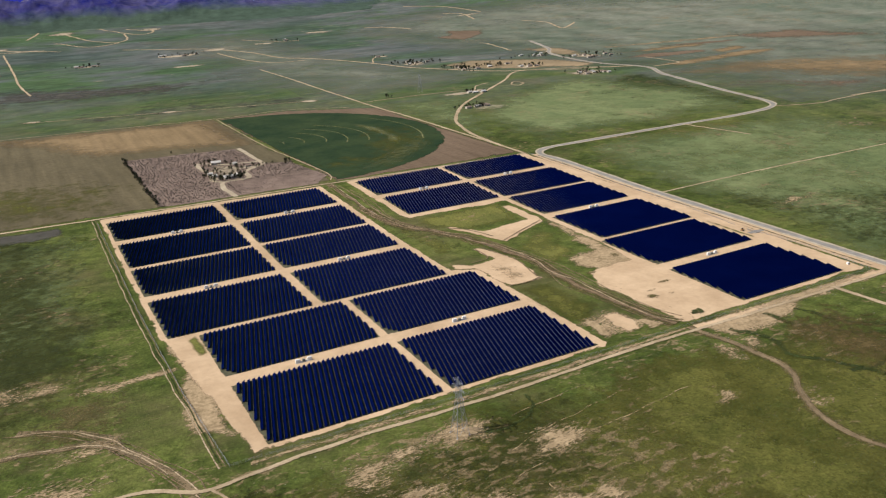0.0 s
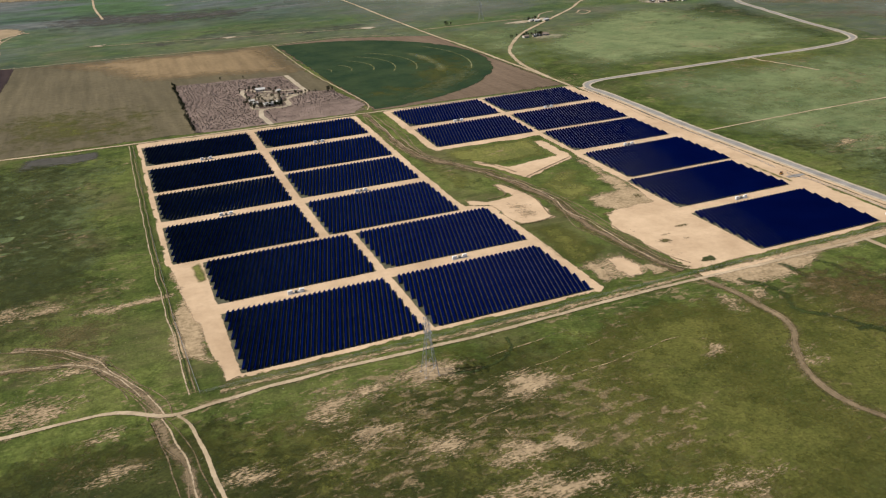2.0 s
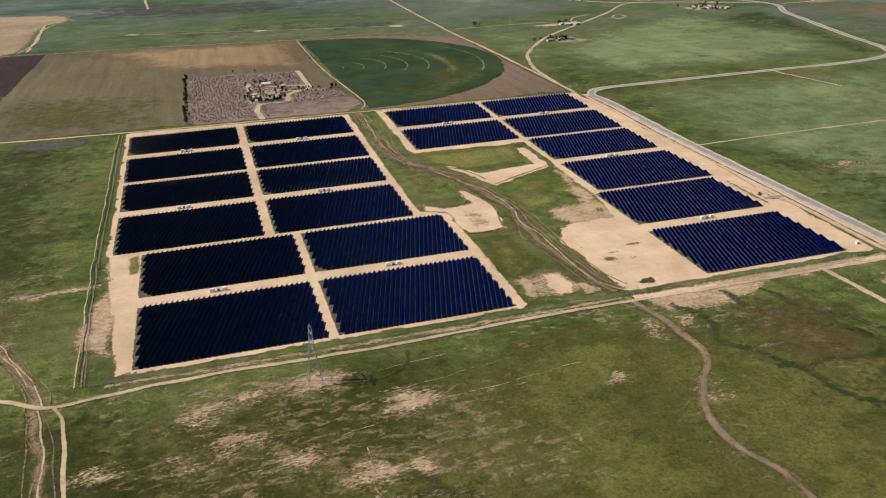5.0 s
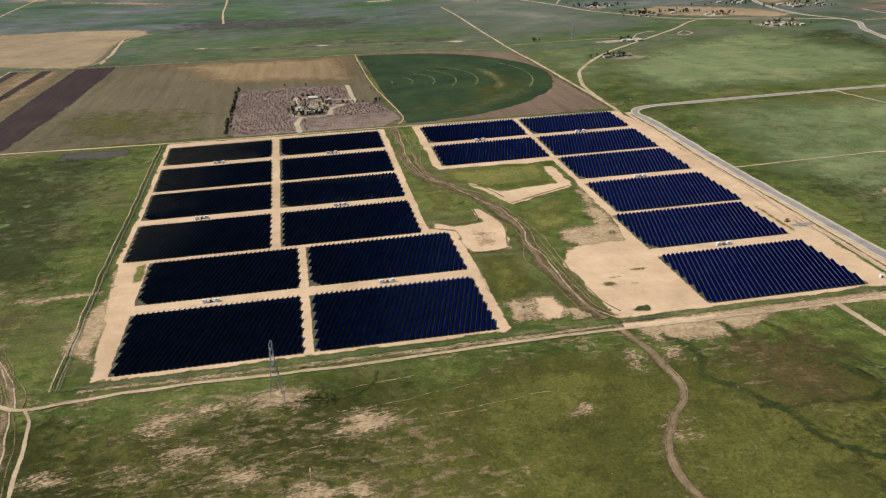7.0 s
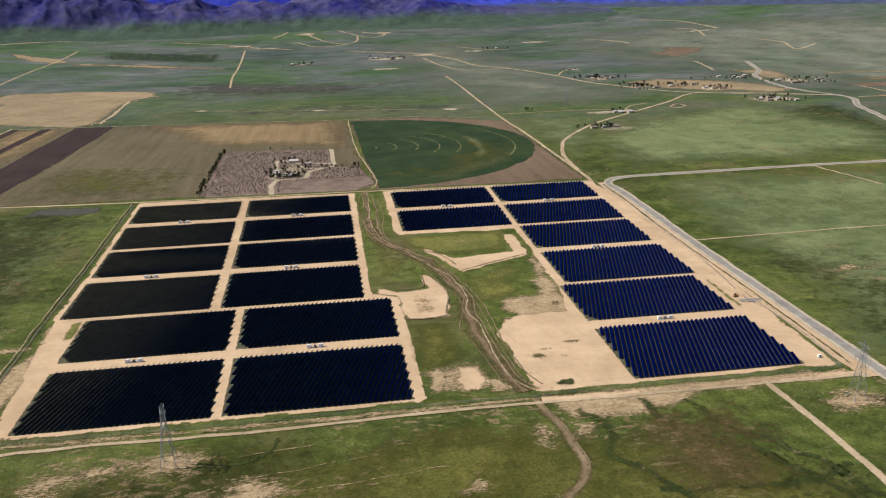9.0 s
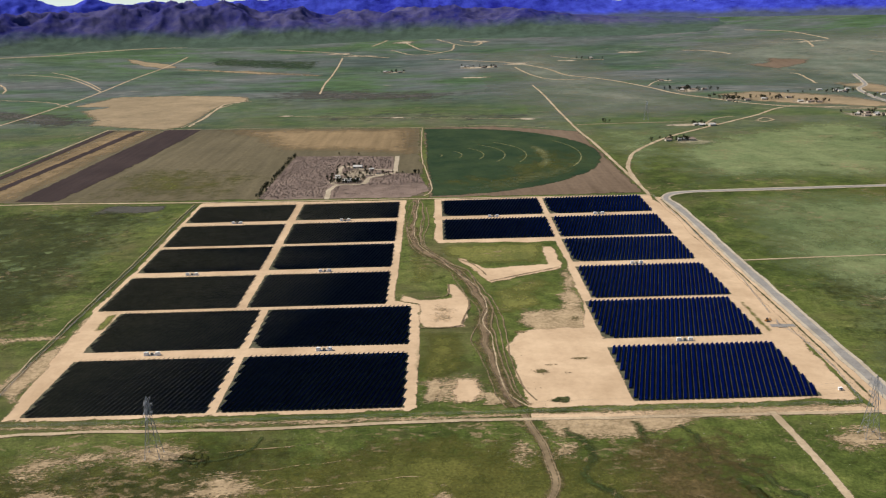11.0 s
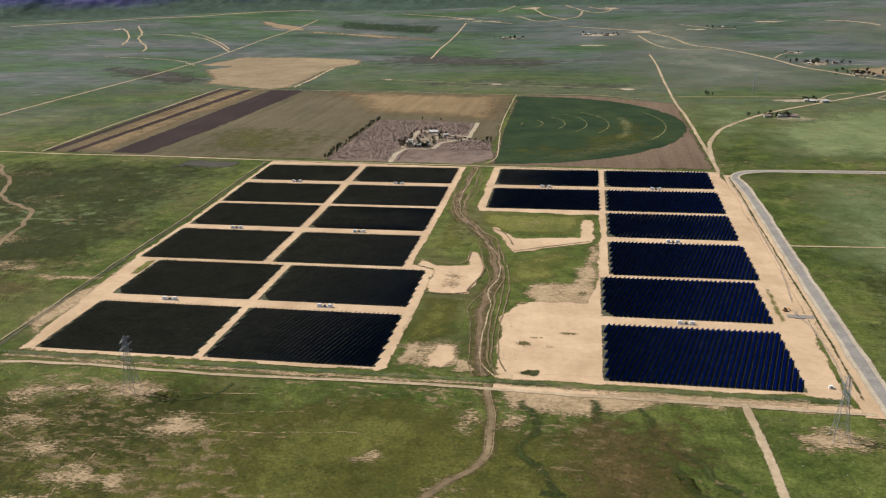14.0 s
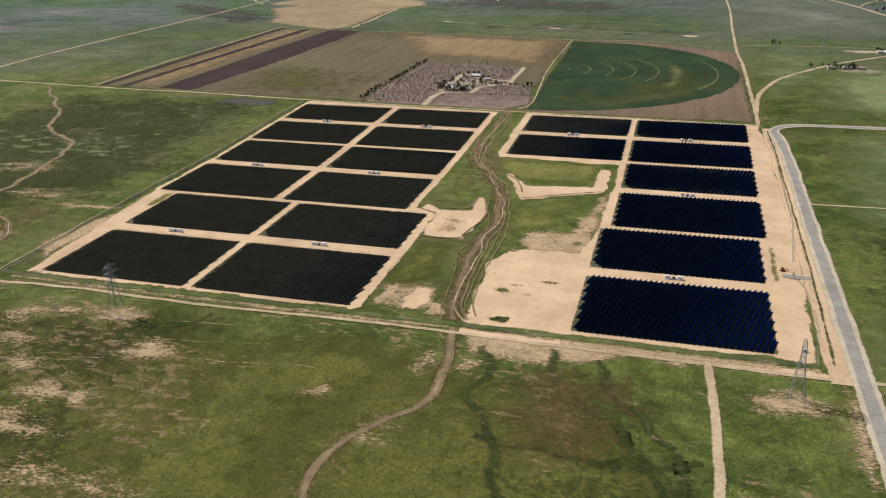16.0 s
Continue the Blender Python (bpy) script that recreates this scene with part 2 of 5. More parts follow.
M_BRIGHT = earth("fresh_grass", (0.092, 0.128, 0.052), (0.178, 0.208, 0.095), 0.014, ragged=0.03, soft=1.0, rough=0.4)
M_DRYPLAIN = earth("dry_plain", (0.100, 0.128, 0.092), (0.205, 0.212, 0.168), 0.006, ragged=0.006, soft=1.2, rough=0.3)
M_PAD = earth("trodden_pale_dirt", (0.25, 0.205, 0.145), (0.46, 0.39, 0.29), 0.05, ragged=0.09, soft=0.5)
M_BROWNEARTH = earth("brown_wash_earth", (0.10, 0.07, 0.042), (0.22, 0.16, 0.10), 0.12, ragged=0.35, soft=0.5)
M_PANEL = panel_glass()
M_BACK = plain("panel_back", (0.003, 0.0045, 0.004), 0.7, 0.08)
M_RIG = plain("tracker_steel", (0.10, 0.10, 0.105), 0.6, 0.3, 0.3)
M_STEEL = plain("galvanised_steel", (0.42, 0.43, 0.44), 0.45, 0.5, 0.7)
M_TOWER = plain("weathered_steel", (0.27, 0.28, 0.30), 0.6, 0.4, 0.3)
M_WHITE = plain("white_enamel", (0.80, 0.80, 0.78), 0.4, 0.5, spread=0.1)
M_GREY = plain("grey_enamel", (0.16, 0.17, 0.16), 0.5, 0.4)
M_CONCRETE = plain("concrete", (0.40, 0.38, 0.35), 0.9, 0.2)
M_ROOF = plain("pale_metal_roof", (0.50, 0.485, 0.46), 0.5, 0.4)
M_ROOF_RED = plain("dull_shingle_roof", (0.22, 0.17, 0.14), 0.8, 0.2)
M_WALL = plain("stucco_wall", (0.48, 0.43, 0.36), 0.9, 0.2)
M_PANE = plain("window_glass", (0.02, 0.025, 0.03), 0.1, 0.6)
M_WOOD = plain("weathered_wood", (0.10, 0.075, 0.055), 0.9, 0.1)
M_TREE = leafage("tree_leaves", (0.012, 0.016, 0.009), (0.035, 0.042, 0.02))
M_BRUSH = leafage("bare_orchard_twigs", (0.07, 0.062, 0.05), (0.33, 0.27, 0.235), 0.25)
M_BUSH = leafage("dry_bush", (0.05, 0.055, 0.03), (0.12, 0.12, 0.06))
# Distance haze is painted in as blue; the hills' dark tone stands for gully shade.
M_HILL = hazy_mountain("haze_blue_hills", (0.058, 0.088, 0.066), (0.012, 0.015, 0.14), (0.088, 0.082, 0.165), 96, 165)
M_MOUNTAIN = hazy_mountain("haze_blue_mountains", (0.06, 0.075, 0.13), (0.016, 0.02, 0.26), (0.06, 0.085, 0.56), 140, 180)
M_RED = plain("orange_machine_paint", (0.35, 0.16, 0.03), 0.4, 0.5)
M_RUBBER = plain("black_rubber", (0.015, 0.015, 0.015), 0.8, 0.2)

from mathutils.geometry import delaunay_2d_cdt as cdt

# ---- the lie of the land ----
CENTRE = (300.0, -40.0)


def smooth(a, b, v):
    s = min(max((v - a) / (b - a), 0.0), 1.0)
    return s * s * (3 - 2 * s)


def height(x, y):
    """The ground: flat under the arrays, a gentle rise behind them, and a long slope up to the hills."""
    u = max(0.0, (math.hypot(x - CENTRE[0], y - CENTRE[1]) - 2400) / 2250)
    return 7 * smooth(750, 1050, y) + 163 * u ** 1.7


def mesh_object(name, verts, faces, material, cover=None, shade=False):
    data = bpy.data.meshes.new(name)
    data.from_pydata(verts, [], faces)
    data.materials.append(material)
    if cover is not None:
        data.attributes.new("cover", "FLOAT", "POINT").data.foreach_set("value", np.array(cover, dtype=np.float32))
    if shade:
        data.polygons.foreach_set("use_smooth", [True] * len(data.polygons))
    return new(name, data)


def setting(ob, label, category):
    return tagged(ob, label, category, kind="structure")


def land_sheet():
    radii = [0.0]
    while radii[-1] < 4650:
        r = radii[-1]
        radii.append(min(4650, r + (18 if r < 1300 else 18 + (r - 1300) * 0.035)))
    turns = 320
    verts, faces = [], []
    for i, r in enumerate(radii):
        for k in range(turns):
            a = 2 * math.pi * k / turns
            x, y = CENTRE[0] + r * math.sin(a), CENTRE[1] + r * math.cos(a)
            verts.append((x, y, height(x, y)))
            if i:
                q, p = i * turns, (i - 1) * turns
                faces.append((p + k, p + (k + 1) % turns, q + (k + 1) % turns, q + k))
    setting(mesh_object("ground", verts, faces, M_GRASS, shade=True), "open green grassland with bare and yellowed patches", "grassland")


def inside(x, y, pts):
    hit = False
    for (x0, y0), (x1, y1) in zip(pts, pts[1:] + pts[:1]):
        if (y0 > y) != (y1 > y) and x < (x1 - x0) * (y - y0) / (y1 - y0) + x0:
            hit = not hit
    return hit


def wobble(x, y, size, amount):
    v = noise.noise_vector((x / size, y / size, 3.7)) + 0.5 * noise.noise_vector((2.3 * x / size, 2.3 * y / size, 8.1))
    return x + amount * v.x, y + amount * v.y


layers = [0]


def own_level(lift):
    """A level of its own for every sheet, so that no two share a plane."""
    layers[0] += 1
    return lift + 0.0015 * layers[0]


def patch(name, pts, material, lift, label, category, fade=4.0, jitter=0.0, step=None, full=1.25, shared=False):
    """A sheet of other ground within a rough outline. Its cover runs from nothing at the rim to full within fade metres."""
    rim, lift = [], lift if shared else own_level(lift)
    span = max(max(p[0] for p in pts) - min(p[0] for p in pts), max(p[1] for p in pts) - min(p[1] for p in pts))
    step = step or max(2.5, span / 60)
    for (x0, y0), (x1, y1) in zip(pts, pts[1:] + pts[:1]):
        count = max(1, round(math.hypot(x1 - x0, y1 - y0) / step))
        rim += [wobble(x0 + (x1 - x0) * k / count, y0 + (y1 - y0) * k / count, step * 6, jitter) for k in range(count)]
    a, b = np.array(rim), np.roll(np.array(rim), -1, axis=0)
    d, length = b - a, np.maximum(((b - a) ** 2).sum(1), 1e-9)

    def away(x, y):
        share = np.clip(((x - a[:, 0]) * d[:, 0] + (y - a[:, 1]) * d[:, 1]) / length, 0, 1)
        return float(np.sqrt(((a[:, 0] + share * d[:, 0] - x) ** 2 + (a[:, 1] + share * d[:, 1] - y) ** 2).min()))

    inner, spots = [], []
    xs, ys = [p[0] for p in rim], [p[1] for p in rim]
    near = max(min(fade, step * 1.5), 1.0)
    y = min(ys) + step / 2
    while y < max(ys):
        x = min(xs) + step / 2
        while x < max(xs):
            px, py = x + random.uniform(-0.25, 0.25) * step, y + random.uniform(-0.25, 0.25) * step
            if inside(px, py, rim):
                gap = away(px, py)
                if gap > 0.45 * near:
                    inner.append((px, py))
                    spots.append(gap)
            x += step
        y += step
    from_geometry = [Vector(p) for p in rim + inner]
    edges = [(k, (k + 1) % len(rim)) for k in range(len(rim))]
    made = cdt(from_geometry, edges, [], 1, 1e-4)
    verts2, faces, origin = made[0], made[2], made[3]
    cover, verts = [], []
    for v, src in zip(verts2, origin):
        i = src[0] if src else 0
        gap = 0.0 if i < len(rim) else spots[i - len(rim)]
        cover.append(full * min(1.0, gap / fade))
        verts.append((v.x, v.y, height(v.x, v.y) + lift))
    ob = mesh_object(name, verts, faces, material, cover)
    return setting(ob, label, category)


def smooth_line(pts, step):
    """A rounded line through the points, cut into even steps."""
    line = []
    p = [pts[0]] + list(pts) + [pts[-1]]
    for i in range(1, len(p) - 2):
        a, b, c, d = (Vector((*q[:2], 0)) for q in p[i - 1:i + 3])
        count = max(2, round((c - b).length / step))
        for k in range(count):
            t = k / count
            v = 0.5 * ((2 * b) + (c - a) * t + (2 * a - 5 * b + 4 * c - d) * t * t + (3 * b - a - 3 * c + d) * t ** 3)
            line.append((v.x, v.y))
    return line + [tuple(pts[-1][:2])]


def ribbon(name, pts, width, material, lift, label, category, step=6.0, full=1.3, rim=0.3, sway=0.0):
    """A track or road along a rounded line; rim is the share of its half width over which it frays."""
    line, lift = smooth_line(pts, step), own_level(lift)
    verts, faces, cover = [], [], []
    across = (-1.0, -(1 - rim), 0.0, 1 - rim, 1.0)
    for i, (x, y) in enumerate(line):
        x0, y0 = line[max(0, i - 1)]
        x1, y1 = line[min(len(line) - 1, i + 1)]
        way = Vector((x1 - x0, y1 - y0)).normalized()
        shift = sway * noise.noise((x / 23, y / 23, 1.1))
        wide = width * (1 + 0.25 * noise.noise((x / 31, y / 31, 5.0)))
        for s in across:
            px, py = x + way.y * (s * wide / 2 + shift), y - way.x * (s * wide / 2 + shift)
            verts.append((px, py, height(px, py) + lift))
            cover.append(0.0 if abs(s) == 1 else full)
        if i:
            for k in range(4):
                p, q = (i - 1) * 5 + k, i * 5 + k
                faces.append((p, p + 1, q + 1, q))
    return setting(mesh_object(name, verts, faces, material, cover), label, category)


land_sheet()


def ridge(name, az0, az1, r0, r1, top, material, label, seed, rough=0.5, fade=6, bend=0.75):
    """Hills between two bearings and two distances; top gives the crest's height at a bearing (degrees)."""
    verts, faces = [], []
    cols, rws = int((az1 - az0) * 8), 60
    for i in range(cols + 1):
        az = az0 + (az1 - az0) * i / cols
        end = smooth(0, 6, az - az0) * smooth(0, fade, az1 - az)
        for k in range(rws + 1):
            u = k / rws
            r = r0 + (r1 - r0) * u
            x, y = CENTRE[0] + r * math.sin(radians(az)), CENTRE[1] + r * math.cos(radians(az))
            base = height(x, y)
            n = noise.ridged_multi_fractal((x / 260, y / 260, seed), 0.85, 2.2, 7, 1.0, 2.0) * 0.5
            u2 = u + 0.14 * noise.noise((x / 600, y / 600, seed + 4)) * (1 - u)
            crest = smooth(0, bend, u2) ** 1.3 * (1 - 0.75 * smooth(0.8, 1.0, u))
            rise = max(0.0, top(az) - base) * end * crest * (1 - rough + rough * n)
            verts.append((x, y, base - 2 + rise + (2 if rise > 2 else 0)))
            if i and k:
                a = (i - 1) * (rws + 1) + k
                b = i * (rws + 1) + k
                faces.append((a - 1, b - 1, b, a))
    setting(mesh_object(name, verts, faces, material, shade=True), label, "mountains")


ridge("hills", -66, 22, 3690, 4360, lambda a: 262 + 16 * math.sin(a * 0.33) - 52 * smooth(-14, 6, a), M_HILL, "scrub-covered foothills with haze blue and gully shade in their colour", 2.0, 0.7, 20, 0.66)
ridge("mountain", -70, 62, 4280, 4640, lambda a: 300 + 22 * math.sin(a * 0.21 + 1) + 10 * math.sin(a * 0.9) - 55 * smooth(-8, 14, a), M_MOUNTAIN, "distant mountain range coloured with haze blue along the horizon", 6.0, 0.4, 6, 0.85)

# ---- fields, pads, tracks and roads ----
patch("brown_field", [(-300, 1075), (-130, 1062), (150, 1052), (388, 1048), (376, 1652), (90, 1692), (-290, 1722)], M_BROWN, 0.10, "brown worked field with faint drill lines", "field", 8, 2, 16)
patch("stubble_field", [(120, 1430), (375, 1360), (376, 1650), (90, 1690), (-60, 1700), (20, 1600)], M_STUBBLE, 0.22, "tan stubble in the field's far corner", "field", 70, 12, 14)
patch("stubble_strip", [(-286, 1080), (-190, 1076), (-178, 1718), (-292, 1722)], M_STUBBLE, 0.2, "pale stubble strip between ploughed bands", "field", 34, 2, 12, 0.85)
patch("ploughed_band", [(-190, 1078), (-126, 1070), (-104, 1320), (-90, 1712), (-172, 1717), (-182, 1400)], M_PLOUGHED, 0.32, "broad dark band of freshly ploughed soil", "field", 4, 1, 8)
patch("ploughed_strip", [(-300, 1080), (-284, 1080), (-280, 1722), (-299, 1723)], M_PLOUGHED, 0.34, "narrow ploughed strip along the field's edge", "field", 3, 0.5, 5)
patch("ploughed_strip", [(-262, 1078), (-246, 1078), (-214, 1712), (-237, 1713)], M_PLOUGHED, 0.34, "narrow ploughed strip within the stubble", "field", 3, 0.5, 5)
patch("tan_field", [(-382, 1803), (-272, 1745), (-182, 1712), (-137, 1752), (-133, 1867), (-144, 2120), (-88, 2189), (-116, 2310), (-194, 2344), (-384, 2374), (-510, 2383), (-566, 2162), (-462, 2125), (-500, 2068), (-395, 1885)], M_TAN, 0.12, "pale tan bare field", "field", 30, 9, 12, 1.15)
patch("dark_meadow", [(-820, 2058), (-792, 2177), (-628, 2096), (-480, 2028), (-381, 1857), (-420, 1781), (-571, 1844)], M_PURPLE, 0.1, "dark grey-green scrub beside the tan field", "scrub", 70, 18, 18, 0.7)
patch("fallow_field", [(388, 1040), (686, 1034), (686, 1560), (520, 1655), (376, 1650)], M_FALLOW, 0.12, "reddish fallow soil round a watered half circle", "field", 8, 2, 14)
half = [(393 + 290 * math.sin(radians(a)), 1342 + 298 * math.cos(radians(a))) for a in range(4, 180, 8)]
patch("crop_circle", half + [(391, 1047), (378, 1642)], M_CROP, 0.26, "dark green half circle of watered crop", "field", 7, 1, 10)
for r, a0, a1 in ((20, 50, 130), (54, 48, 125), (91, 45, 125), (127, 42, 125), (163, 45, 120), (254, 62, 122)):
    arc = [(393 + r * math.sin(radians(a)), 1342 + r * math.cos(radians(a))) for a in range(a0, a1, 8)]
    ribbon("wheel_track", arc, 3.4, M_CROP_PALE, 0.42, "pale curved wheel track in the crop", "wheel track", 5, 0.78, 0.6)
patch("pale_crop", [(560, 1440), (590, 1400), (600, 1320), (585, 1240), (560, 1200), (572, 1290), (570, 1370)], M_CROP_PALE, 0.36, "yellowed crescent in the crop", "field", 14, 5, 6, 0.8)
patch("thin_crop", [(400, 1060), (560, 1080), (650, 1190), (665, 1340), (600, 1420), (540, 1330), (470, 1200), (400, 1150)], M_OLIVE, 0.3, "thin olive crop towards the circle's rim", "field", 110, 12, 12, 0.6)
patch("pale_crop", [(420, 1075), (520, 1090), (610, 1170), (640, 1270), (560, 1190), (470, 1120)], M_CROP_PALE, 0.34, "thin yellowed crop along the rim", "field", 40, 8, 8, 0.55)
patch("orchard_ground", [(152, 1052), (158, 1372), (262, 1362), (333, 1345), (338, 1212), (380, 1200), (395, 1080), (366, 1042), (250, 1046)], M_ORCHARD, 0.24, "bare reddish soil of an old orchard", "orchard", 6, 2, 8)
patch("dry_plain", [(1330, 1060), (1700, 960), (2700, 900), (3600, 1700), (3300, 2900), (2300, 3400), (1500, 3500), (1150, 3000), (1250, 2300), (1500, 1800), (1420, 1450)], M_DRYPLAIN, 0.05, "wide dry pale plain with thin grass", "plain", 380, 40, 60, 0.95)
patch("dry_plain", [(640, 1700), (1000, 1720), (1200, 1950), (1050, 2500), (950, 3300), (500, 3300), (560, 2300)], M_DRYPLAIN, 0.06, "pale thin grass of the middle plain", "plain", 260, 30, 40, 0.75)
patch("dark_meadow", [(1175, 1464), (1338, 1586), (1397, 1562), (1369, 1406), (1309, 1219), (1278, 1095), (1234, 1108), (1205, 1288)], M_DARKGRASS, 0.1, "darker green meadow beside the road", "field", 55, 14, 14, 0.95)
for material, pts, fade in ((M_FALLOW, [(1560, 1850), (1676, 1884), (1870, 1838), (1837, 1782), (1661, 1785)], 22), (M_STUBBLE, [(1620, 1948), (1830, 1975), (1975, 1956), (1959, 1906), (1778, 1906)], 26), (M_FALLOW, [(1780, 2020), (1960, 1985), (2110, 1950), (2100, 1905), (1960, 1925), (1800, 1990)], 26),
                            (M_STUBBLE, [(1546, 1672), (1928, 1742), (2030, 1712), (1966, 1660), (1542, 1609)], 24), (M_STUBBLE, [(1866, 1812), (2010, 1836), (1995, 1775), (1823, 1733)], 20), (M_TAN, [(1700, 2110), (1900, 2080), (2200, 2020), (2190, 1970), (1900, 2030), (1690, 2070)], 26),
                            (M_FALLOW, [(2136, 2092), (2430, 2008), (2529, 1714), (2437, 1649), (2121, 1866)], 120)):
    patch("striped_field", pts, material, 0.15, "reddish and tan striped farm field", "field", fade, 8, 14, 0.95)
patch("fallow_meadow", [(1451, 1530), (1607, 1334), (1700, 1127), (1980, 1010), (2200, 1300), (1900, 1560), (1620, 1600)], M_STUBBLE, 0.1, "wide thin brownish field", "field", 170, 24, 30, 0.75)
patch("fallow_meadow", [(1380, 1250), (1560, 1060), (1760, 1050), (1720, 1180), (1560, 1330), (1420, 1420)], M_FALLOW, 0.11, "thin reddish field beside the road bend", "field", 120, 20, 22, 0.6)
patch("far_fallow", [(1546, 2865), (1674, 2771), (1619, 2663), (1474, 2578), (1408, 2718), (1489, 2736)], M_FALLOW, 0.1, "far reddish bare field", "field", 40, 12, 16, 1.1)
patch("village_ground", [(1090, 2100), (1261, 2142), (1420, 1990), (1480, 1800), (1400, 1760), (1321, 1800), (1233, 1838), (1143, 1930)], M_TAN, 0.1, "bare trodden ground round a hamlet", "bare ground", 50, 14, 18, 1.0)
patch("village_ground", [(1490, 2260), (1610, 2240), (1600, 2060), (1560, 1960), (1490, 1960)], M_TAN, 0.1, "bare trodden ground round a hamlet", "bare ground", 50, 14, 18, 0.95)
for x, y, w, h in ((901, 1600, 40, 22), (945, 1610, 30, 26), (865, 1410, 46, 34), (1085, 2190, 55, 60), (1130, 1975, 40, 50), (1318, 1672, 70, 55), (1540, 1985, 60, 70), (1265, 1890, 30, 40), (560, 2880, 80, 30), (535, 2629, 60, 26), (886, 2987, 50, 30), (269, 2811, 50, 26), (1080, 2415, 30, 18)):
    outline = [(x + w * math.cos(radians(a)), y + h * math.sin(radians(a))) for a in range(0, 360, 30)]
    patch("farm_yard", outline, M_PAD, 0.16, "pale trodden yard of a farm", "bare ground", min(w, h) * 0.7, min(w, h) * 0.3, max(3, min(w, h) / 4), 0.85)
patch("far_bank", [(-838, 3323), (-764, 3196), (-670, 3080), (-571, 3013), (-528, 3039), (-581, 3128), (-684, 3199), (-779, 3276)], M_TAN, 0.16, "pale eroded bank in the far plain", "bare ground", 18, 8, 10, 1.2)
patch("far_bank", [(-541, 3040), (-193, 2915), (46, 2800), (47, 2735), (-202, 2822), (-507, 2970)], M_TAN, 0.14, "long tan strip at a field's edge", "bare ground", 40, 8, 14, 0.85)
patch("far_bank", [(-1010, 3960), (-930, 3880), (-770, 3700), (-735, 3640), (-790, 3650), (-880, 3760), (-985, 3880)], M_TAN, 0.16, "pale washed-out slope under the foothills", "bare ground", 24, 10, 12, 1.0)
patch("far_meadow", [(-480, 3330), (0, 3180), (40, 2860), (-200, 2960), (-480, 3080)], M_CROP, 0.09, "deep green field in the far plain", "field", 70, 12, 20, 0.6)
patch("grey_scrub", [(-60, 985), (40, 1000), (45, 1035), (-50, 1040)], M_PURPLE, 0.1, "grey-violet scrub patch in the grass", "scrub", 18, 6, 6)
for pts in ([(-500, 1730), (-300, 1740), (-360, 1900), (-520, 2050), (-560, 1800)], [(100, 1730), (600, 1690), (660, 1830), (320, 1960), (60, 1890)], [(-90, 2100), (420, 2050), (600, 2300), (100, 2500), (-120, 2400)]):
    patch("grey_scrub", pts, M_PURPLE, 0.1, "grey-violet scrub patch in the grass", "scrub", 160, 25, 28, 0.62)
for pts in ([(800, 780), (1160, 760), (1180, 860), (860, 900)], [(760, 1010), (1150, 950), (1160, 1030), (800, 1030)], [(800, 560), (1000, 500), (1050, 640), (820, 700)], [(455, 650), (520, 660), (520, 720), (460, 700)]):
    patch("yellow_meadow", pts, M_YELLOWGRASS, 0.1, "yellow flowering patch in the grass", "meadow", 50, 12, 12, 0.85)

# sand of the solar farm
patch("sand_pad", [(100, 452), (386, 452), (386, 655), (362, 668), (363, 1030), (82, 1044), (82, 662), (86, 640), (89, 575), (95, 530), (97, 490)], M_SAND, 0.2, "tan packed sand under the western arrays", "sand ground", 2.5, 1.2, 5)
patch("sand_pad", [(396, 1032), (688, 1024), (697, 900), (698, 640), (693, 560), (690, 451), (458, 451), (458, 520), (454, 557), (468, 590), (500, 592), (522, 592), (531, 640), (531, 690), (534, 765), (535, 836), (398, 842)], M_SAND, 0.2, "tan packed sand under the eastern arrays", "sand ground", 4, 3, 4)
patch("sand_spread", [(66, 500), (100, 470), (104, 520), (102, 640), (90, 668), (78, 640), (84, 590), (74, 560)], M_SAND_THIN, 0.16, "sand blown out over the grass", "sand ground", 16, 5, 4)
patch("sand_spread", [(500, 570), (540, 560), (540, 760), (520, 740), (512, 690), (505, 640), (474, 640), (462, 600)], M_SAND_THIN, 0.16, "sand spread at the edge of the works yard", "sand ground", 18, 6, 4, 1.1)
patch("sand_spread", [(455, 452), (470, 410), (520, 400), (580, 425), (690, 428), (690, 452)], M_SAND_THIN, 0.14, "sand spread along the front track", "sand ground", 20, 4, 4, 1.2)
patch("basin_bank", [(364, 690), (387, 668), (411, 672), (408, 709), (420, 709), (431, 668), (432, 644), (424, 598), (384, 596), (380, 655), (364, 665)], M_SAND, 0.3, "raised sandy bank of a small basin", "sand ground", 6, 3, 2.6)
patch("basin_bank", [(419, 788), (430, 789), (452, 755), (514, 764), (516, 822), (531, 822), (531, 752), (524, 742), (470, 716), (450, 706), (446, 726)], M_SAND, 0.3, "sandy bank of a forked basin", "sand ground", 5, 2.5, 2.6)
patch("sand_spread", [(383, 455), (381, 500), (392, 514), (436, 512), (446, 480), (456, 456)], M_SAND_THIN, 0.17, "thin sand round the small clearings", "sand ground", 14, 3, 3, 0.6)
patch("sand_clearing", [(409, 462), (407, 480), (414, 500), (430, 502), (432, 478), (427, 462)], M_SAND, 0.22, "small sandy clearing", "sand ground", 7, 2, 2.2)
patch("sand_clearing", [(386, 464), (390, 500), (404, 508), (406, 486), (400, 463)], M_SAND_THIN, 0.22, "small thinly grassed sandy clearing", "sand ground", 8, 1.5, 2.5, 1.1)
patch("sand_clearing", [(428, 456), (452, 458), (440, 478), (432, 480)], M_SAND_THIN, 0.22, "sandy patch beside the dry wash", "sand ground", 6, 1.5, 2.5, 1.2)
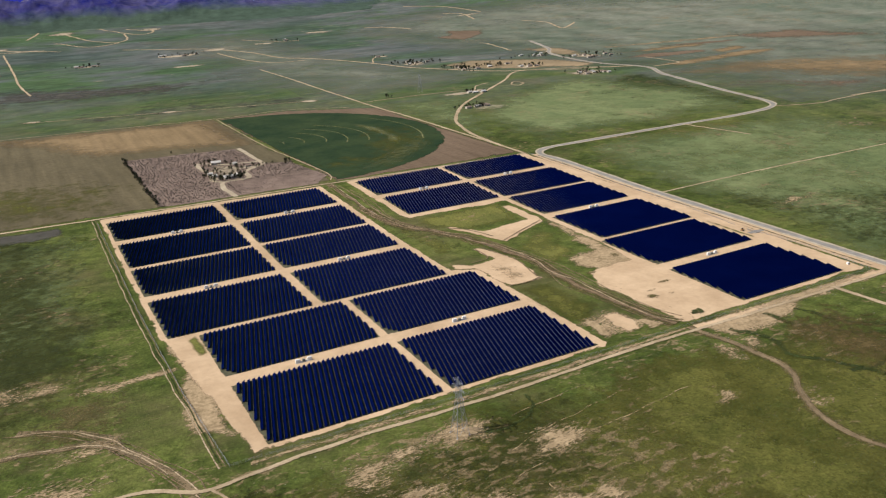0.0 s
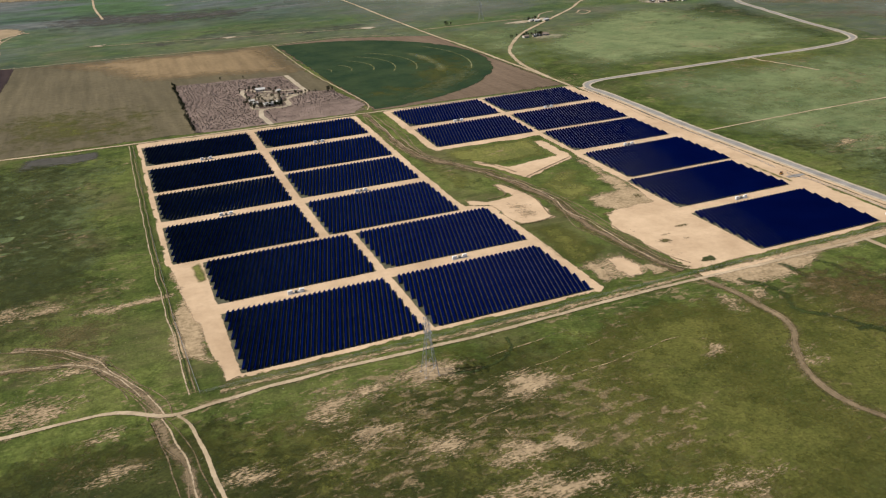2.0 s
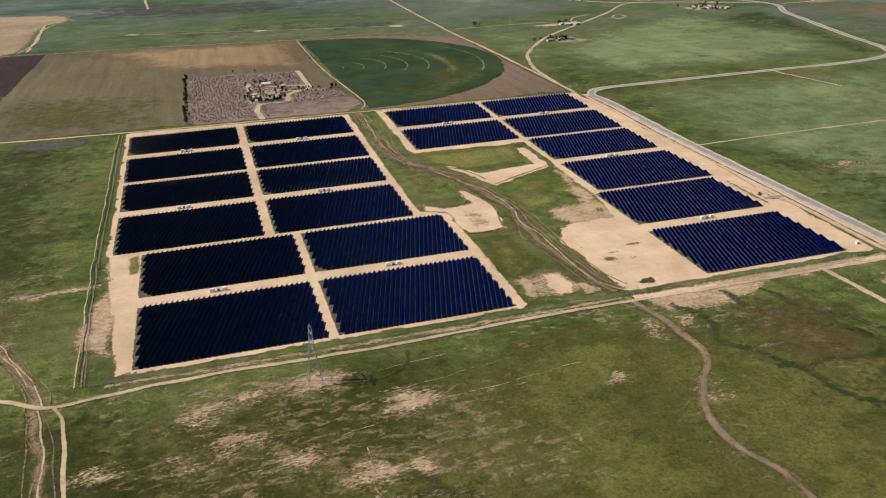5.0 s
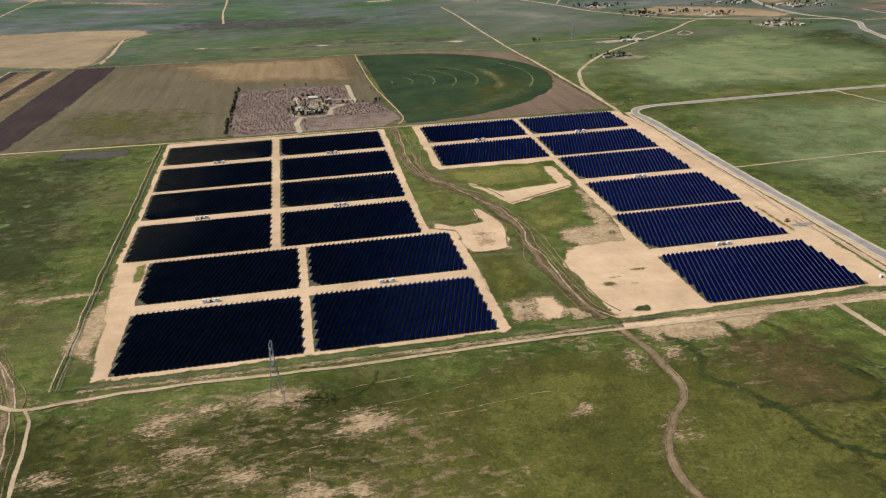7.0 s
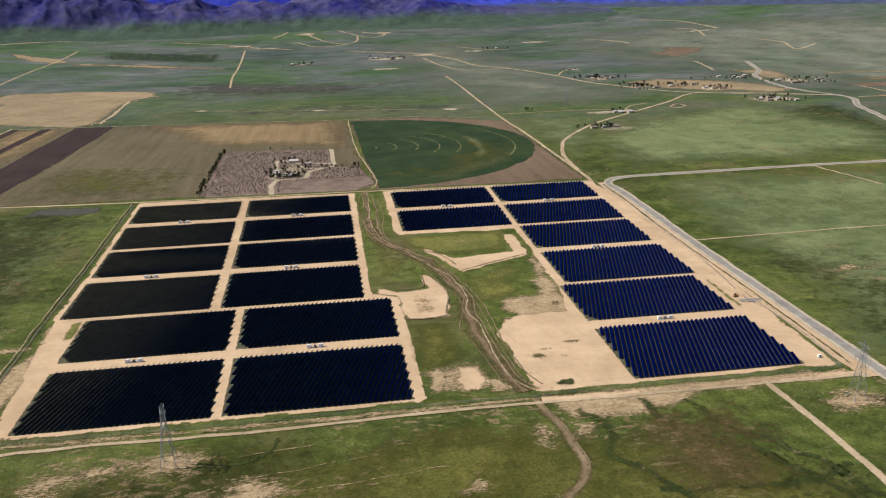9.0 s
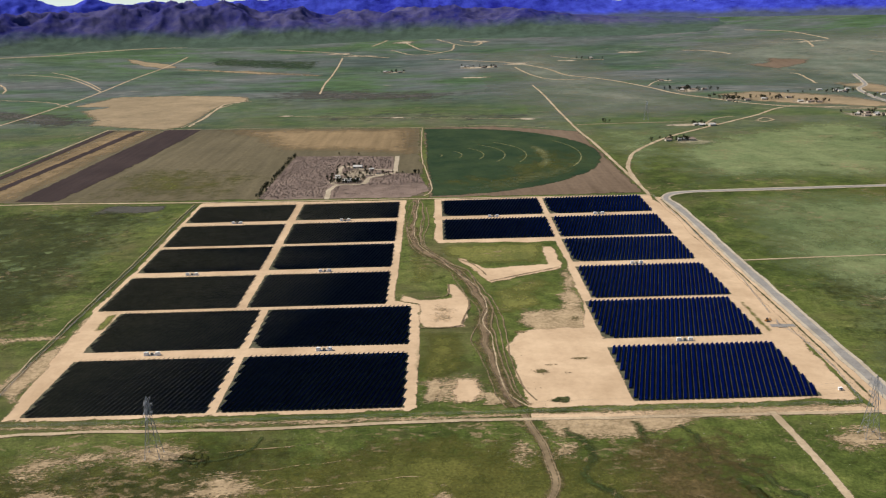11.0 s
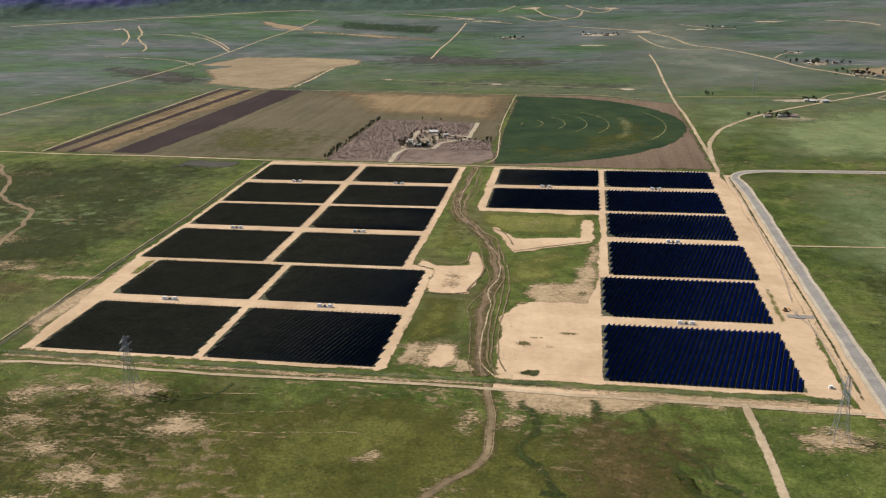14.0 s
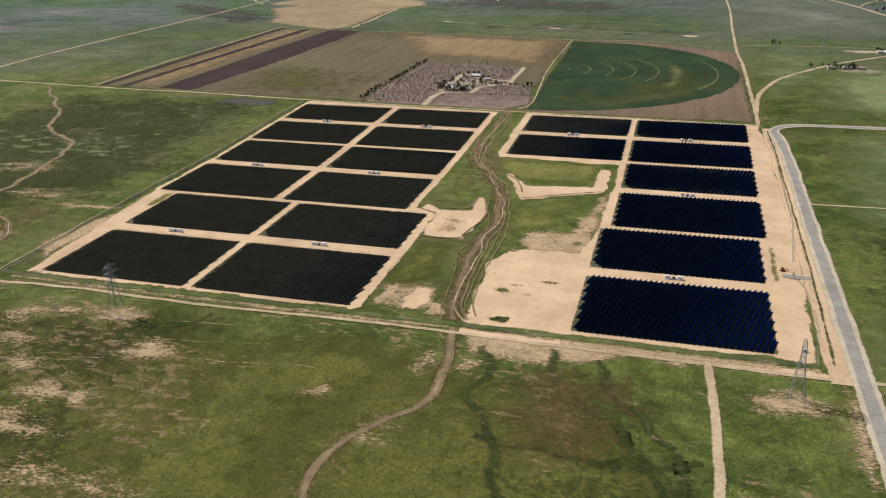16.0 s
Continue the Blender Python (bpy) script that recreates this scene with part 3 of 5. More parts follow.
for x, y, w, h in ((497, 505, 7, 4), (478, 508, 9, 7), (486, 520, 8, 3), (510, 530, 10, 4), (470, 585, 10, 4), (520, 612, 9, 10)):
    patch("trodden_stain", [(x + w * math.cos(radians(a)), y + h * math.sin(radians(a))) for a in range(0, 360, 40)], M_DRY, 0.36, "darker scuffed stain on the sand yard", "stain", min(w, h), 1, 1.6, 0.75)
patch("grass_island", [(477, 460), (483, 468), (492, 468), (491, 458)], M_DARKGRASS, 0.5, "low green bush mound on the sand", "grass patch", 2, 1, 1.2, 1.3)
patch("grass_island", [(102, 610), (112, 612), (112, 655), (100, 648)], M_YELLOWGRASS, 0.4, "triangle of dry grass beside the sand road", "grass patch", 5, 1, 2, 1.1)
patch("grass_island", [(670, 570), (676, 572), (676, 640), (672, 648)], M_YELLOWGRASS, 0.4, "strip of dry grass beside the arrays", "grass patch", 4, 1, 2, 1.1)

# paved road and its branches
ROAD = [(711, -700), (711, 200), (711, 420), (711, 640), (711, 850), (707, 960), (703, 1000), (716, 1024), (745, 1034), (800, 1036), (1020, 1040), (1150, 1040), (1255, 1058), (1303, 1110), (1339, 1247), (1400, 1444), (1430, 1538), (1480, 1630), (1480, 1700), (1453, 1790), (1458, 1919), (1502, 2102), (1568, 2203), (1637, 2410)]
ribbon("road_shoulder", ROAD, 16, M_GRAVEL, 0.36, "pale gravel shoulder of the paved road", "road shoulder", 10, rim=0.35)
ribbon("verge", [(699, 430), (700, 560), (701, 700), (700, 900), (696, 1010)], 17, M_SAND, 0.3, "sandy verge between fence and road", "road verge", 5, full=1.3, rim=0.35, sway=1)
ribbon("ditch", [(697, 452), (699, 560), (700, 700), (699, 900), (695, 1000)], 3, M_DARKGRASS, 0.4, "weedy ditch beside the road", "ditch", 4, full=0.7, rim=0.9, sway=0.8)
ribbon("fence_strip", [(96, 443.5), (240, 442), (450, 443), (600, 443), (688, 443)], 9, M_SAND_THIN, 0.2, "trodden sandy strip along the front fence", "sand ground", 4, full=0.62, rim=0.9, sway=1)
ribbon("sandy_strip", [(462, 440), (520, 439), (600, 439), (696, 438)], 11, M_SAND, 0.24, "pale sandy strip beside the front road", "sand ground", 4, full=0.95, rim=0.7, sway=1.5)
ribbon("road", ROAD, 7.6, M_ASPHALT, 0.46, "grey worn asphalt country road", "road", 10, rim=0.08)
ribbon("road", [(698, 582), (690, 583), (678, 583)], 6, M_ASPHALT, 0.48, "short paved apron at the gate", "road", 3, rim=0.1)
TRACKS = [
    ("dirt_road", 7, [(687, 1020), (688, 1100), (688, 1216), (688, 1424), (684, 1560), (686, 1846), (692, 2168), (690, 2400)], "pale straight dirt road between fields"),
    ("dirt_road", 9, [(688, 1081), (696, 1180), (714, 1260), (746, 1340), (830, 1462), (930, 1560), (1080, 1700), (1200, 1822), (1300, 1775), (1480, 1690)], "pale curving dirt road"),
    ("dirt_track", 4, [(714, 757), (848, 762), (982, 764), (1300, 764), (1900, 770)], "narrow pale farm track"),
    ("dirt_track", 5, [(1268, 1060), (1355, 1030), (1446, 1040), (1800, 1060)], "narrow pale farm track"),
    ("dirt_road", 7, [(-900, 1100), (-470, 1078), (-238, 1062), (-115, 1060), (13, 1050), (79, 1046)], "pale dirt road along the farm's back edge"),
    ("dirt_track", 6, [(79, 1046), (220, 1040), (366, 1036), (390, 1034), (540, 1028), (690, 1022)], "pale perimeter track behind the arrays"),
    ("dirt_track", 4, [(-148, 1740), (-130, 1860), (-140, 2060), (-100, 2210)], "pale track round the tan field"),
    ("dirt_track", 3, [(-300, 1728), (-60, 1706), (90, 1696), (376, 1656), (520, 1660), (640, 1600)], "pale track along the fields' far edge"),
    ("dirt_track", 2.5, [(376, 1650), (378, 1350), (388, 1200), (396, 1090), (385, 1050)], "pale field boundary track"),
    ("dirt_road", 12, [(423, 3132), (597, 3033), (690, 2967), (780, 2801), (824, 2621), (893, 2529), (953, 2416), (999, 2274), (1032, 2116), (1084, 2005), (1133, 1909), (1187, 1847), (1227, 1827), (1330, 1785), (1480, 1690)], "pale dirt road to a hamlet"),
    ("dirt_track", 9, [(682, 2859), (719, 2637), (770, 2522), (870, 2508)], "pale side strand of the hamlet road"),
    ("dirt_track", 6, [(1004, 2297), (1042, 2384), (1080, 2420)], "pale drive to a lone shed"),
    ("dirt_road", 9, [(-560, 1000), (-593, 1300), (-593, 1669), (-589, 1962), (-594, 2162), (-599, 2477), (-603, 2658), (-599, 2823), (-585, 2978), (-574, 3147), (-571, 3317)], "long straight pale dirt road"),
    ("dirt_track", 8, [(-599, 2477), (-716, 2655), (-833, 2793), (-976, 2867), (-1070, 2883)], "winding pale track"),
    ("dirt_track", 7, [(-623, 2537), (-715, 2681), (-842, 2841), (-945, 2936)], "winding pale track"),
    ("dirt_track", 8, [(78, 2317), (64, 2543), (62, 2754), (57, 3022), (51, 3224)], "pale straight track in the plain"),
    ("dirt_road", 16, [(-1700, 2960), (-1449, 3156), (-1303, 3270), (-1118, 3353), (-1045, 3417), (-941, 3486), (-830, 3545), (-641, 3607), (-421, 3695), (-233, 3747), (0, 3855), (241, 3932)], "long pale road under the foothills"),
    ("dirt_track", 5, [(-302, 1076), (-309, 1275), (-304, 1489), (-300, 1735)], "pale track beside the ploughed strip"),
    ("dirt_track", 6, [(1065, 1642), (1088, 1668), (1096, 1640), (1069, 1615), (1060, 1640)], "pale loop track in the meadow"),
    ("dirt_track", 5, [(901, 1600), (941, 1605), (987, 1672), (1036, 1699)], "pale farm drive"),
    ("dirt_track", 8, [(1505, 1650), (1589, 1654), (1616, 1694), (1626, 1822)], "pale branch track past striped fields"),
    ("dirt_track", 5, [(1466, 1047), (1560, 1039), (1760, 990)], "narrow pale farm track"),
    ("dirt_track", 5, [(694, 1640), (900, 1640), (946, 1600)], "narrow pale farm track"),
    ("dirt_road", 4.8, [(-300, 520), (-150, 480), (-39, 452), (9, 450), (37, 446), (66, 430), (102, 433), (164, 436), (240, 434), (320, 435), (405, 438), (500, 436), (620, 435), (700, 434)], "pale dirt road along the front fence"),
    ("dirt_track", 3.2, [(69, 428), (76, 408), (81, 366), (84, 330), (86, 280), (80, 150)], "pale forked track"),
    ("dirt_track", 7, [(622, 438), (626, 377), (627, 309), (627, 150), (630, -100)], "sandy side track through the grass"),
    ("dirt_track", 5, [(705, 437), (760, 436), (900, 440), (1200, 440)], "dirt track beyond the road"),
]
DRIVES = [[(252, 1046), (250, 1102), (258, 1131), (294, 1138), (302, 1180), (334, 1207), (338, 1230), (336, 1345)], [(253, 1150), (252, 1190), (252, 1268), (286, 1243), (334, 1229)], [(258, 1131), (246, 1150), (250, 1170)], [(252, 1206), (290, 1200), (334, 1207)]]
for pts in DRIVES:
    ribbon("orchard_drive", pts, 9, M_PAD, 0.34, "pale dirt drive round the orchard houses", "dirt road", 4, full=1.4, rim=0.5, sway=1.5)
patch("house_yard", [(250, 1140), (296, 1138), (304, 1180), (318, 1215), (290, 1240), (262, 1258), (252, 1200)], M_PAD, 0.32, "pale trodden yard between the orchard houses", "bare ground", 16, 4, 4, 0.75)
DRIVE_LINE = [p for pts in DRIVES for p in smooth_line(pts, 4)]
for name, wide, pts, label in TRACKS:
    ribbon(name, pts, wide, M_TRACK, 0.3, label, "dirt road", 5, full=1.12, rim=0.6, sway=1.2)
def braid(name, pts, strands, spread, label, category, wide=(1.4, 3.2), seed=0):
    """Wheel ruts and runnels that weave about one line."""
    r = random.Random(seed)
    for k in range(strands):
        off = spread * (k / max(1, strands - 1) - 0.5) + r.uniform(-0.6, 0.6)
        line = [(x + off + r.uniform(-0.3, 0.3) * spread, y + r.uniform(-2, 2)) for x, y in pts]
        ribbon(name, line, r.uniform(*wide), (M_RUT, M_RUT, M_TRACK)[k % 3], 0.24, label, category, 3, full=r.uniform(0.62, 0.85), rim=0.8, sway=r.uniform(1.0, 2.4))


WEST = [(77, 1040), (75, 822), (76, 613), (79, 516), (80, 448)]
for off, wide, material in ((-2.6, 1.6, M_TRACK), (1.6, 1.5, M_RUT), (-0.5, 1.8, M_DARKGRASS)):
    ribbon("perimeter_track", [(x + off, y) for x, y in WEST], wide, material, 0.26, "weedy rutted track outside the fence", "dirt road", 4, full=0.75, rim=0.8, sway=1.2)
WASH = [(376, 1030), (374, 980), (373, 906), (376, 842), (404, 784), (421, 747), (435, 696), (442, 644), (440, 610), (439, 573), (443, 520), (449, 482), (455, 455)]
ribbon("wash_margin", WASH[2:], 25, M_DRY, 0.14, "trampled dry grass along the wash", "dry grass", 4, full=0.8, rim=0.9, sway=4)
ribbon("dry_wash", WASH, 11, M_BROWNEARTH, 0.18, "rutted brown dry wash with tracked edges", "dry wash", 3, full=0.82, rim=0.95, sway=4)
ribbon("dry_wash", WASH[4:], 6.5, M_BROWNEARTH, 0.22, "rutted brown floor of the dry wash", "dry wash", 3, full=0.95, rim=0.85, sway=3)
braid("wheel_rut", WASH, 4, 14, "wheel rut along the dry wash", "wheel rut", seed=1)
braid("wheel_rut", [(385, 990), (389, 918), (385, 853), (407, 784), (427, 747), (444, 688), (453, 623), (453, 551), (457, 491), (464, 461)], 2, 5, "pale wheel rut beside the dry wash", "wheel rut", (2.0, 3.0), 2)
LOWER = [(457, 444), (463, 412), (467, 378), (463, 350), (450, 330), (434, 305), (428, 285), (430, 262), (438, 240), (440, 205), (445, 150)]
ribbon("wash_margin", LOWER, 15, M_DRY, 0.13, "trampled dry grass along the wash", "dry grass", 4, full=0.75, rim=0.9, sway=4)
ribbon("dry_wash", LOWER, 6.5, M_RUT, 0.18, "narrow brown wash winding through the grass", "dry wash", 3, full=1.0, rim=0.8, sway=2)
braid("wheel_rut", LOWER, 2, 2.6, "pale rut in the narrow wash", "wheel rut", (1.2, 2.0), 3)
for k, pts in enumerate(([(-30, 560), (-2, 547), (22, 520), (41, 482), (56, 451), (60, 430)], [(57, 429), (63, 399), (67, 372), (72, 340), (74, 280)], [(-80, 530), (-20, 530), (30, 505), (50, 460)])):
    ribbon("old_wash", pts, 12, M_RUT, 0.14, "faint eroded gully with old wheel marks", "gully", 4, full=0.75, rim=0.95, sway=4)
    braid("wheel_rut", pts, 4, 11, "old wheel rut in the grass", "wheel rut", (1.0, 2.2), 7 + k)
ribbon("creek_bed", [(-60, 560), (-73, 622), (-85, 687), (-122, 787), (-180, 830), (-209, 855), (-230, 900), (-281, 959), (-372, 1054)], 8, M_RUT, 0.2, "pale eroded creek bed", "creek bed", 5, rim=0.7, sway=6)
for pts in ([(525, 430), (540, 390), (575, 350), (600, 300), (640, 230)], [(560, 425), (570, 385), (600, 345), (620, 300)], [(484, 425), (496, 392), (489, 362), (512, 330), (520, 290), (546, 262)], [(500, 330), (560, 320), (620, 330)]):
    ribbon("green_swale", pts, 9, M_DARKGRASS, 0.12, "dark lush swale in the grass", "swale", 4, full=0.7, rim=0.95, sway=9)


# lusher and drier sweeps of the meadows
for material, pts, fade, full in ((M_OLIVE, [(-160, 120), (480, 100), (640, 140), (660, 300), (520, 430), (90, 425), (-60, 440), (-200, 400)], 60, 0.72),
                                  (M_BRIGHT, [(724, 450), (1100, 440), (1300, 700), (1250, 1025), (740, 1015), (724, 800)], 80, 0.8), (M_BRIGHT, [(740, 1060), (1230, 1070), (1330, 1300), (1250, 1650), (960, 1540), (760, 1300)], 90, 1.0),
                                  (M_BRIGHT, [(-260, 560), (40, 640), (60, 1000), (-160, 1020), (-300, 900)], 80, 0.7), (M_BRIGHT, [(700, 1120), (830, 1420), (920, 1560), (700, 1600)], 40, 0.7),
                                  (M_LUSH, [(-200, 230), (120, 230), (150, 330), (90, 420), (-40, 440), (-220, 480)], 60, 1.0), (M_LUSH, [(-260, 500), (-60, 490), (66, 640), (68, 1020), (-120, 1040), (-320, 1030), (-340, 700)], 80, 0.6),
                                  (M_LUSH, [(470, 200), (680, 190), (690, 380), (600, 400), (540, 330), (480, 300)], 50, 0.15), (M_LUSH, [(715, 460), (1000, 440), (1050, 600), (760, 740), (722, 700)], 60, 0.3),
                                  (M_OLIVE, [(290, 200), (430, 180), (440, 260), (420, 330), (450, 380), (440, 425), (320, 425), (300, 330)], 50, 0.85), 
                                  (M_YELLOWGRASS, [(404, 800), (440, 760), (512, 770), (526, 838), (402, 838)], 16, 0.9), (M_YELLOWGRASS, [(446, 610), (500, 640), (520, 730), (470, 712), (442, 690)], 18, 0.8), (M_YELLOWGRASS, [(368, 700), (406, 712), (398, 780), (372, 850)], 14, 0.6),
                                  (M_LUSH, [(60, 200), (300, 190), (330, 425), (90, 425)], 60, 0.42),
                                  (M_OLIVE, [(380, 480), (430, 510), (425, 590), (385, 590)], 20, 0.8),
                                  (M_OLIVE, [(-130, 1064), (150, 1056), (148, 1200), (60, 1320), (-90, 1300)], 100, 0.55),
                                  (M_LUSH, [(365, 690), (410, 690), (430, 760), (380, 880), (366, 880)], 18, 0.25)):
    patch("meadow_sweep", pts, material, 0.06, "sweep of grass in another shade of green", "meadow", fade, fade * 0.3, max(6, fade / 6), full)

# thin, trampled and burnt-off ground in front of the fence
THIN = [(157, 393, 40, 34, 0.62), (175, 362, 34, 22, 0.60), (199, 333, 34, 26, 0.62), (238, 308, 34, 26, 0.74), (262, 308, 18, 20, 0.66), (222, 402, 32, 22, 0.9),
        (272, 366, 34, 22, 0.82), (150, 350, 34, 20, 0.58), (100, 352, 26, 16, 0.58), (28, 424, 22, 16, 0.62), (30, 385, 30, 22, 0.64), (8, 515, 34, 22, 0.62),
        (45, 598, 50, 14, 0.62), (196, 406, 40, 16, 0.62), (665, 402, 34, 24, 0.86), (450, 318, 22, 26, 0.62), (450, 395, 16, 26, 0.62), (478, 398, 16, 20, 0.6),
        (400, 350, 16, 20, 0.56), (330, 441, 130, 7, 0.66), (180, 442, 70, 7, 0.62), (600, 440, 80, 7, 0.8), (-20, 470, 60, 30, 0.58), (235, 275, 60, 26, 0.6),
        (300, 240, 70, 30, 0.54), (120, 300, 60, 40, 0.56), (-30, 620, 60, 30, 0.55), (-100, 700, 80, 40, 0.54), (820, 640, 60, 30, 0.5), (700, 380, 10, 60, 0.7)]
for pts in ([(-30, 370), (60, 360), (62, 430), (-20, 440)], [(-60, 500), (40, 480), (70, 560), (66, 615), (-40, 620)], [(640, 384), (700, 380), (700, 426), (640, 428)]):
    patch("dry_patch", pts, M_DRY, 0.10, "thin dry grass and bare crumbs", "dry grass", 55, 14, 6, 0.6)
for x, y, w, h, full in THIN:
    outline = [(x + w * math.cos(radians(a)) * (1 + 0.2 * math.sin(3 * a)), y + h * math.sin(radians(a))) for a in range(0, 360, 30)]
    patch("bare_patch", outline, M_SAND_THIN, 0.12, "trampled patch of thin grass and pale dirt", "bare ground", min(w, h) * 0.9, min(w, h) * 0.3, max(2.2, min(w, h) / 5), full - 0.04)
for pts in ([(240, 372), (262, 377), (300, 385), (340, 392)], [(225, 345), (258, 352), (300, 362), (390, 372)], [(238, 330), (241, 312), (236, 296), (240, 284)], [(262, 405), (300, 410), (330, 413)]):
    ribbon("old_furrow", pts, 1.6, M_SAND_THIN, 0.2, "faint pale furrow line in the grass", "furrow", 3, full=0.52, rim=0.8, sway=2.6)
ribbon("weed_line", [(232, 398), (250, 394), (268, 398), (282, 408), (284, 424)], 5, M_DARKGRASS, 0.24, "dark weedy line beside the pylon", "weeds", 3, full=0.7, rim=0.9, sway=2)
patch("dark_meadow", [(520, 250), (640, 240), (650, 330), (560, 350), (500, 310)], M_DARKGRASS, 0.08, "lush darker patch in the grass", "meadow", 40, 14, 9, 0.3)
patch("rusty_meadow", [(495, 300), (570, 310), (605, 360), (600, 428), (530, 424), (500, 390)], M_RUST, 0.08, "rusty brown patch in the grass", "meadow", 34, 10, 5, 0.55)

# far pads, tracks and clearings of the plain
for x, y, w, h in ((318, 1806, 24, 20), (58, 1880, 28, 24), (599, 1738, 26, 22), (17, 3342, 70, 30), (120, 3270, 90, 22), (280, 3640, 60, 50), (600, 3600, 50, 40), (690, 2950, 60, 40), (-1268, 2972, 40, 30), (1339, 3688, 40, 30), (1145, 3142, 70, 30), (1850, 3180, 70, 26)):
    outline = [(x + w * math.cos(radians(a)), y + h * math.sin(radians(a))) for a in range(0, 360, 30)]
    patch("bare_clearing", outline, M_PAD, 0.14, "pale bare clearing in the plain", "bare ground", min(w, h) * 0.8, min(w, h) * 0.5, max(3, min(w, h) / 4), 0.85)
for wide, pts in ((8, [(-1268, 2972), (-1247, 2993), (-1118, 2798), (-1040, 2606)]), (8, [(-1233, 3079), (-1112, 2879), (-1064, 2763), (-932, 2573), (-893, 2475)]), (9, [(-1231, 3971), (-1136, 3875), (-1123, 3720)]), (10, [(-253, 3493), (-47, 3406), (90, 3298), (231, 3210)]),
                  (9, [(286, 3628), (351, 3421), (435, 3310)]), (9, [(417, 3717), (532, 3495), (604, 3537), (596, 3618)]), (9, [(235, 3421), (334, 3263), (468, 3364), (490, 3532)]), (10, [(516, 3655), (607, 3551)]), (9, [(144, 3551), (193, 3694), (267, 4012)]),
                  (7, [(839, 3123), (935, 3012), (1013, 2978)]), (8, [(1476, 2478), (1492, 2445), (1457, 2246)]), (12, [(1735, 3593), (1879, 3466), (1930, 3217)]), (12, [(1336, 3132), (1420, 3082), (1470, 2977)]), (10, [(1775, 3277), (1836, 3220), (1797, 3048)]), (10, [(1918, 2881), (1959, 2765), (1911, 2596), (2036, 2684)]),
                  (7, [(-133, 1750), (-133, 1867), (-144, 2120), (-88, 2189)]), (3, [(40, 1878), (318, 1806), (599, 1738)]), (5, [(1022, 1040), (1026, 1010), (1040, 960), (1050, 920)]), (6, [(-950, 2350), (-700, 2290), (-566, 2162)])):
    ribbon("far_track", pts, wide, M_TRACK, 0.3, "pale winding track in the plain", "dirt road", 12, rim=0.4, sway=6)

# ---- things ----
def part(name, bm, material, parent, label=""):
    """Links a bmesh as one mesh object under a thing or a part."""
    data = bpy.data.meshes.new(name)
    bm.to_mesh(data)
    bm.free()
    data.materials.append(material)
    ob = new(name, data)
    ob.parent = parent
    return tagged(ob, label)


def thing(name, m, label, category, group=""):
    ob = new(name)
    ob.matrix_world = m
    return tagged(ob, label, category, group)


def box(bm, centre, size, turn=None, bevel=0.0):
    m = Matrix.Translation(centre) @ (turn or Matrix.Identity(4)) @ Matrix.Diagonal((*size, 1))
    made = bmesh.ops.create_cube(bm, size=1, matrix=m)
    if bevel:
        edges = {e for v in made["verts"] for e in v.link_edges}
        bmesh.ops.bevel(bm, geom=list(edges), offset=bevel, segments=2, affect="EDGES")
    return bm


def bar(bm, a, b, thick):
    """A square bar from a to b."""
    a, b = Vector(a), Vector(b)
    turn = (b - a).to_track_quat("Z", "Y").to_matrix().to_4x4()
    m = Matrix.Translation((a + b) / 2) @ turn @ Matrix.Diagonal((thick, thick, (b - a).length, 1))
    bmesh.ops.create_cube(bm, size=1, matrix=m)
    return bm


def ground(x, y, z=0.0):
    return Vector((x, y, height(x, y) + z))


# solar arrays: rows of tilted tables on posts, facing the sun
ROW_TURN, PITCH, TABLE, TILT_DEG, AXLE = radians(15.0), 3.75, 2.40, 32.0, 1.3
LEAN_TURN = Matrix.Rotation(-ROW_TURN, 4, "Z") @ Matrix.Rotation(-radians(TILT_DEG), 4, "Y")
table_shapes = {}


def table_meshes(length):
    """The meshes of a table and of its frame for a row of that length, shared by rows of the same length."""
    key = round(length)
    if key not in table_shapes:
        glass, back, rig = bmesh.new(), bmesh.new(), bmesh.new()
        box(glass, (0, 0, 0.06), (TABLE, key, 0.03))
        box(back, (0, 0, 0.03), (TABLE - 0.03, key - 0.03, 0.028))
        box(rig, (0, 0, -0.08), (0.13, key, 0.13))
        for k in range(max(2, key // 8) + 1):
            y = -key / 2 + 0.5 + (key - 1) * k / max(2, key // 8)
            post = Matrix.Rotation(radians(TILT_DEG), 4, "Y")
            box(rig, tuple(post @ Vector((0, y, -AXLE / 2 - 0.1))), (0.15, 0.1, AXLE + 0.1), post)
        made = []
        for name, bm, material in (("panel_table", glass, M_PANEL), ("backing", back, M_BACK), ("tracker", rig, M_RIG)):
            data = bpy.data.meshes.new(name)
            bm.to_mesh(data)
            bm.free()
            data.materials.append(material)
            made.append(data)
        table_shapes[key] = made
    return table_shapes[key]


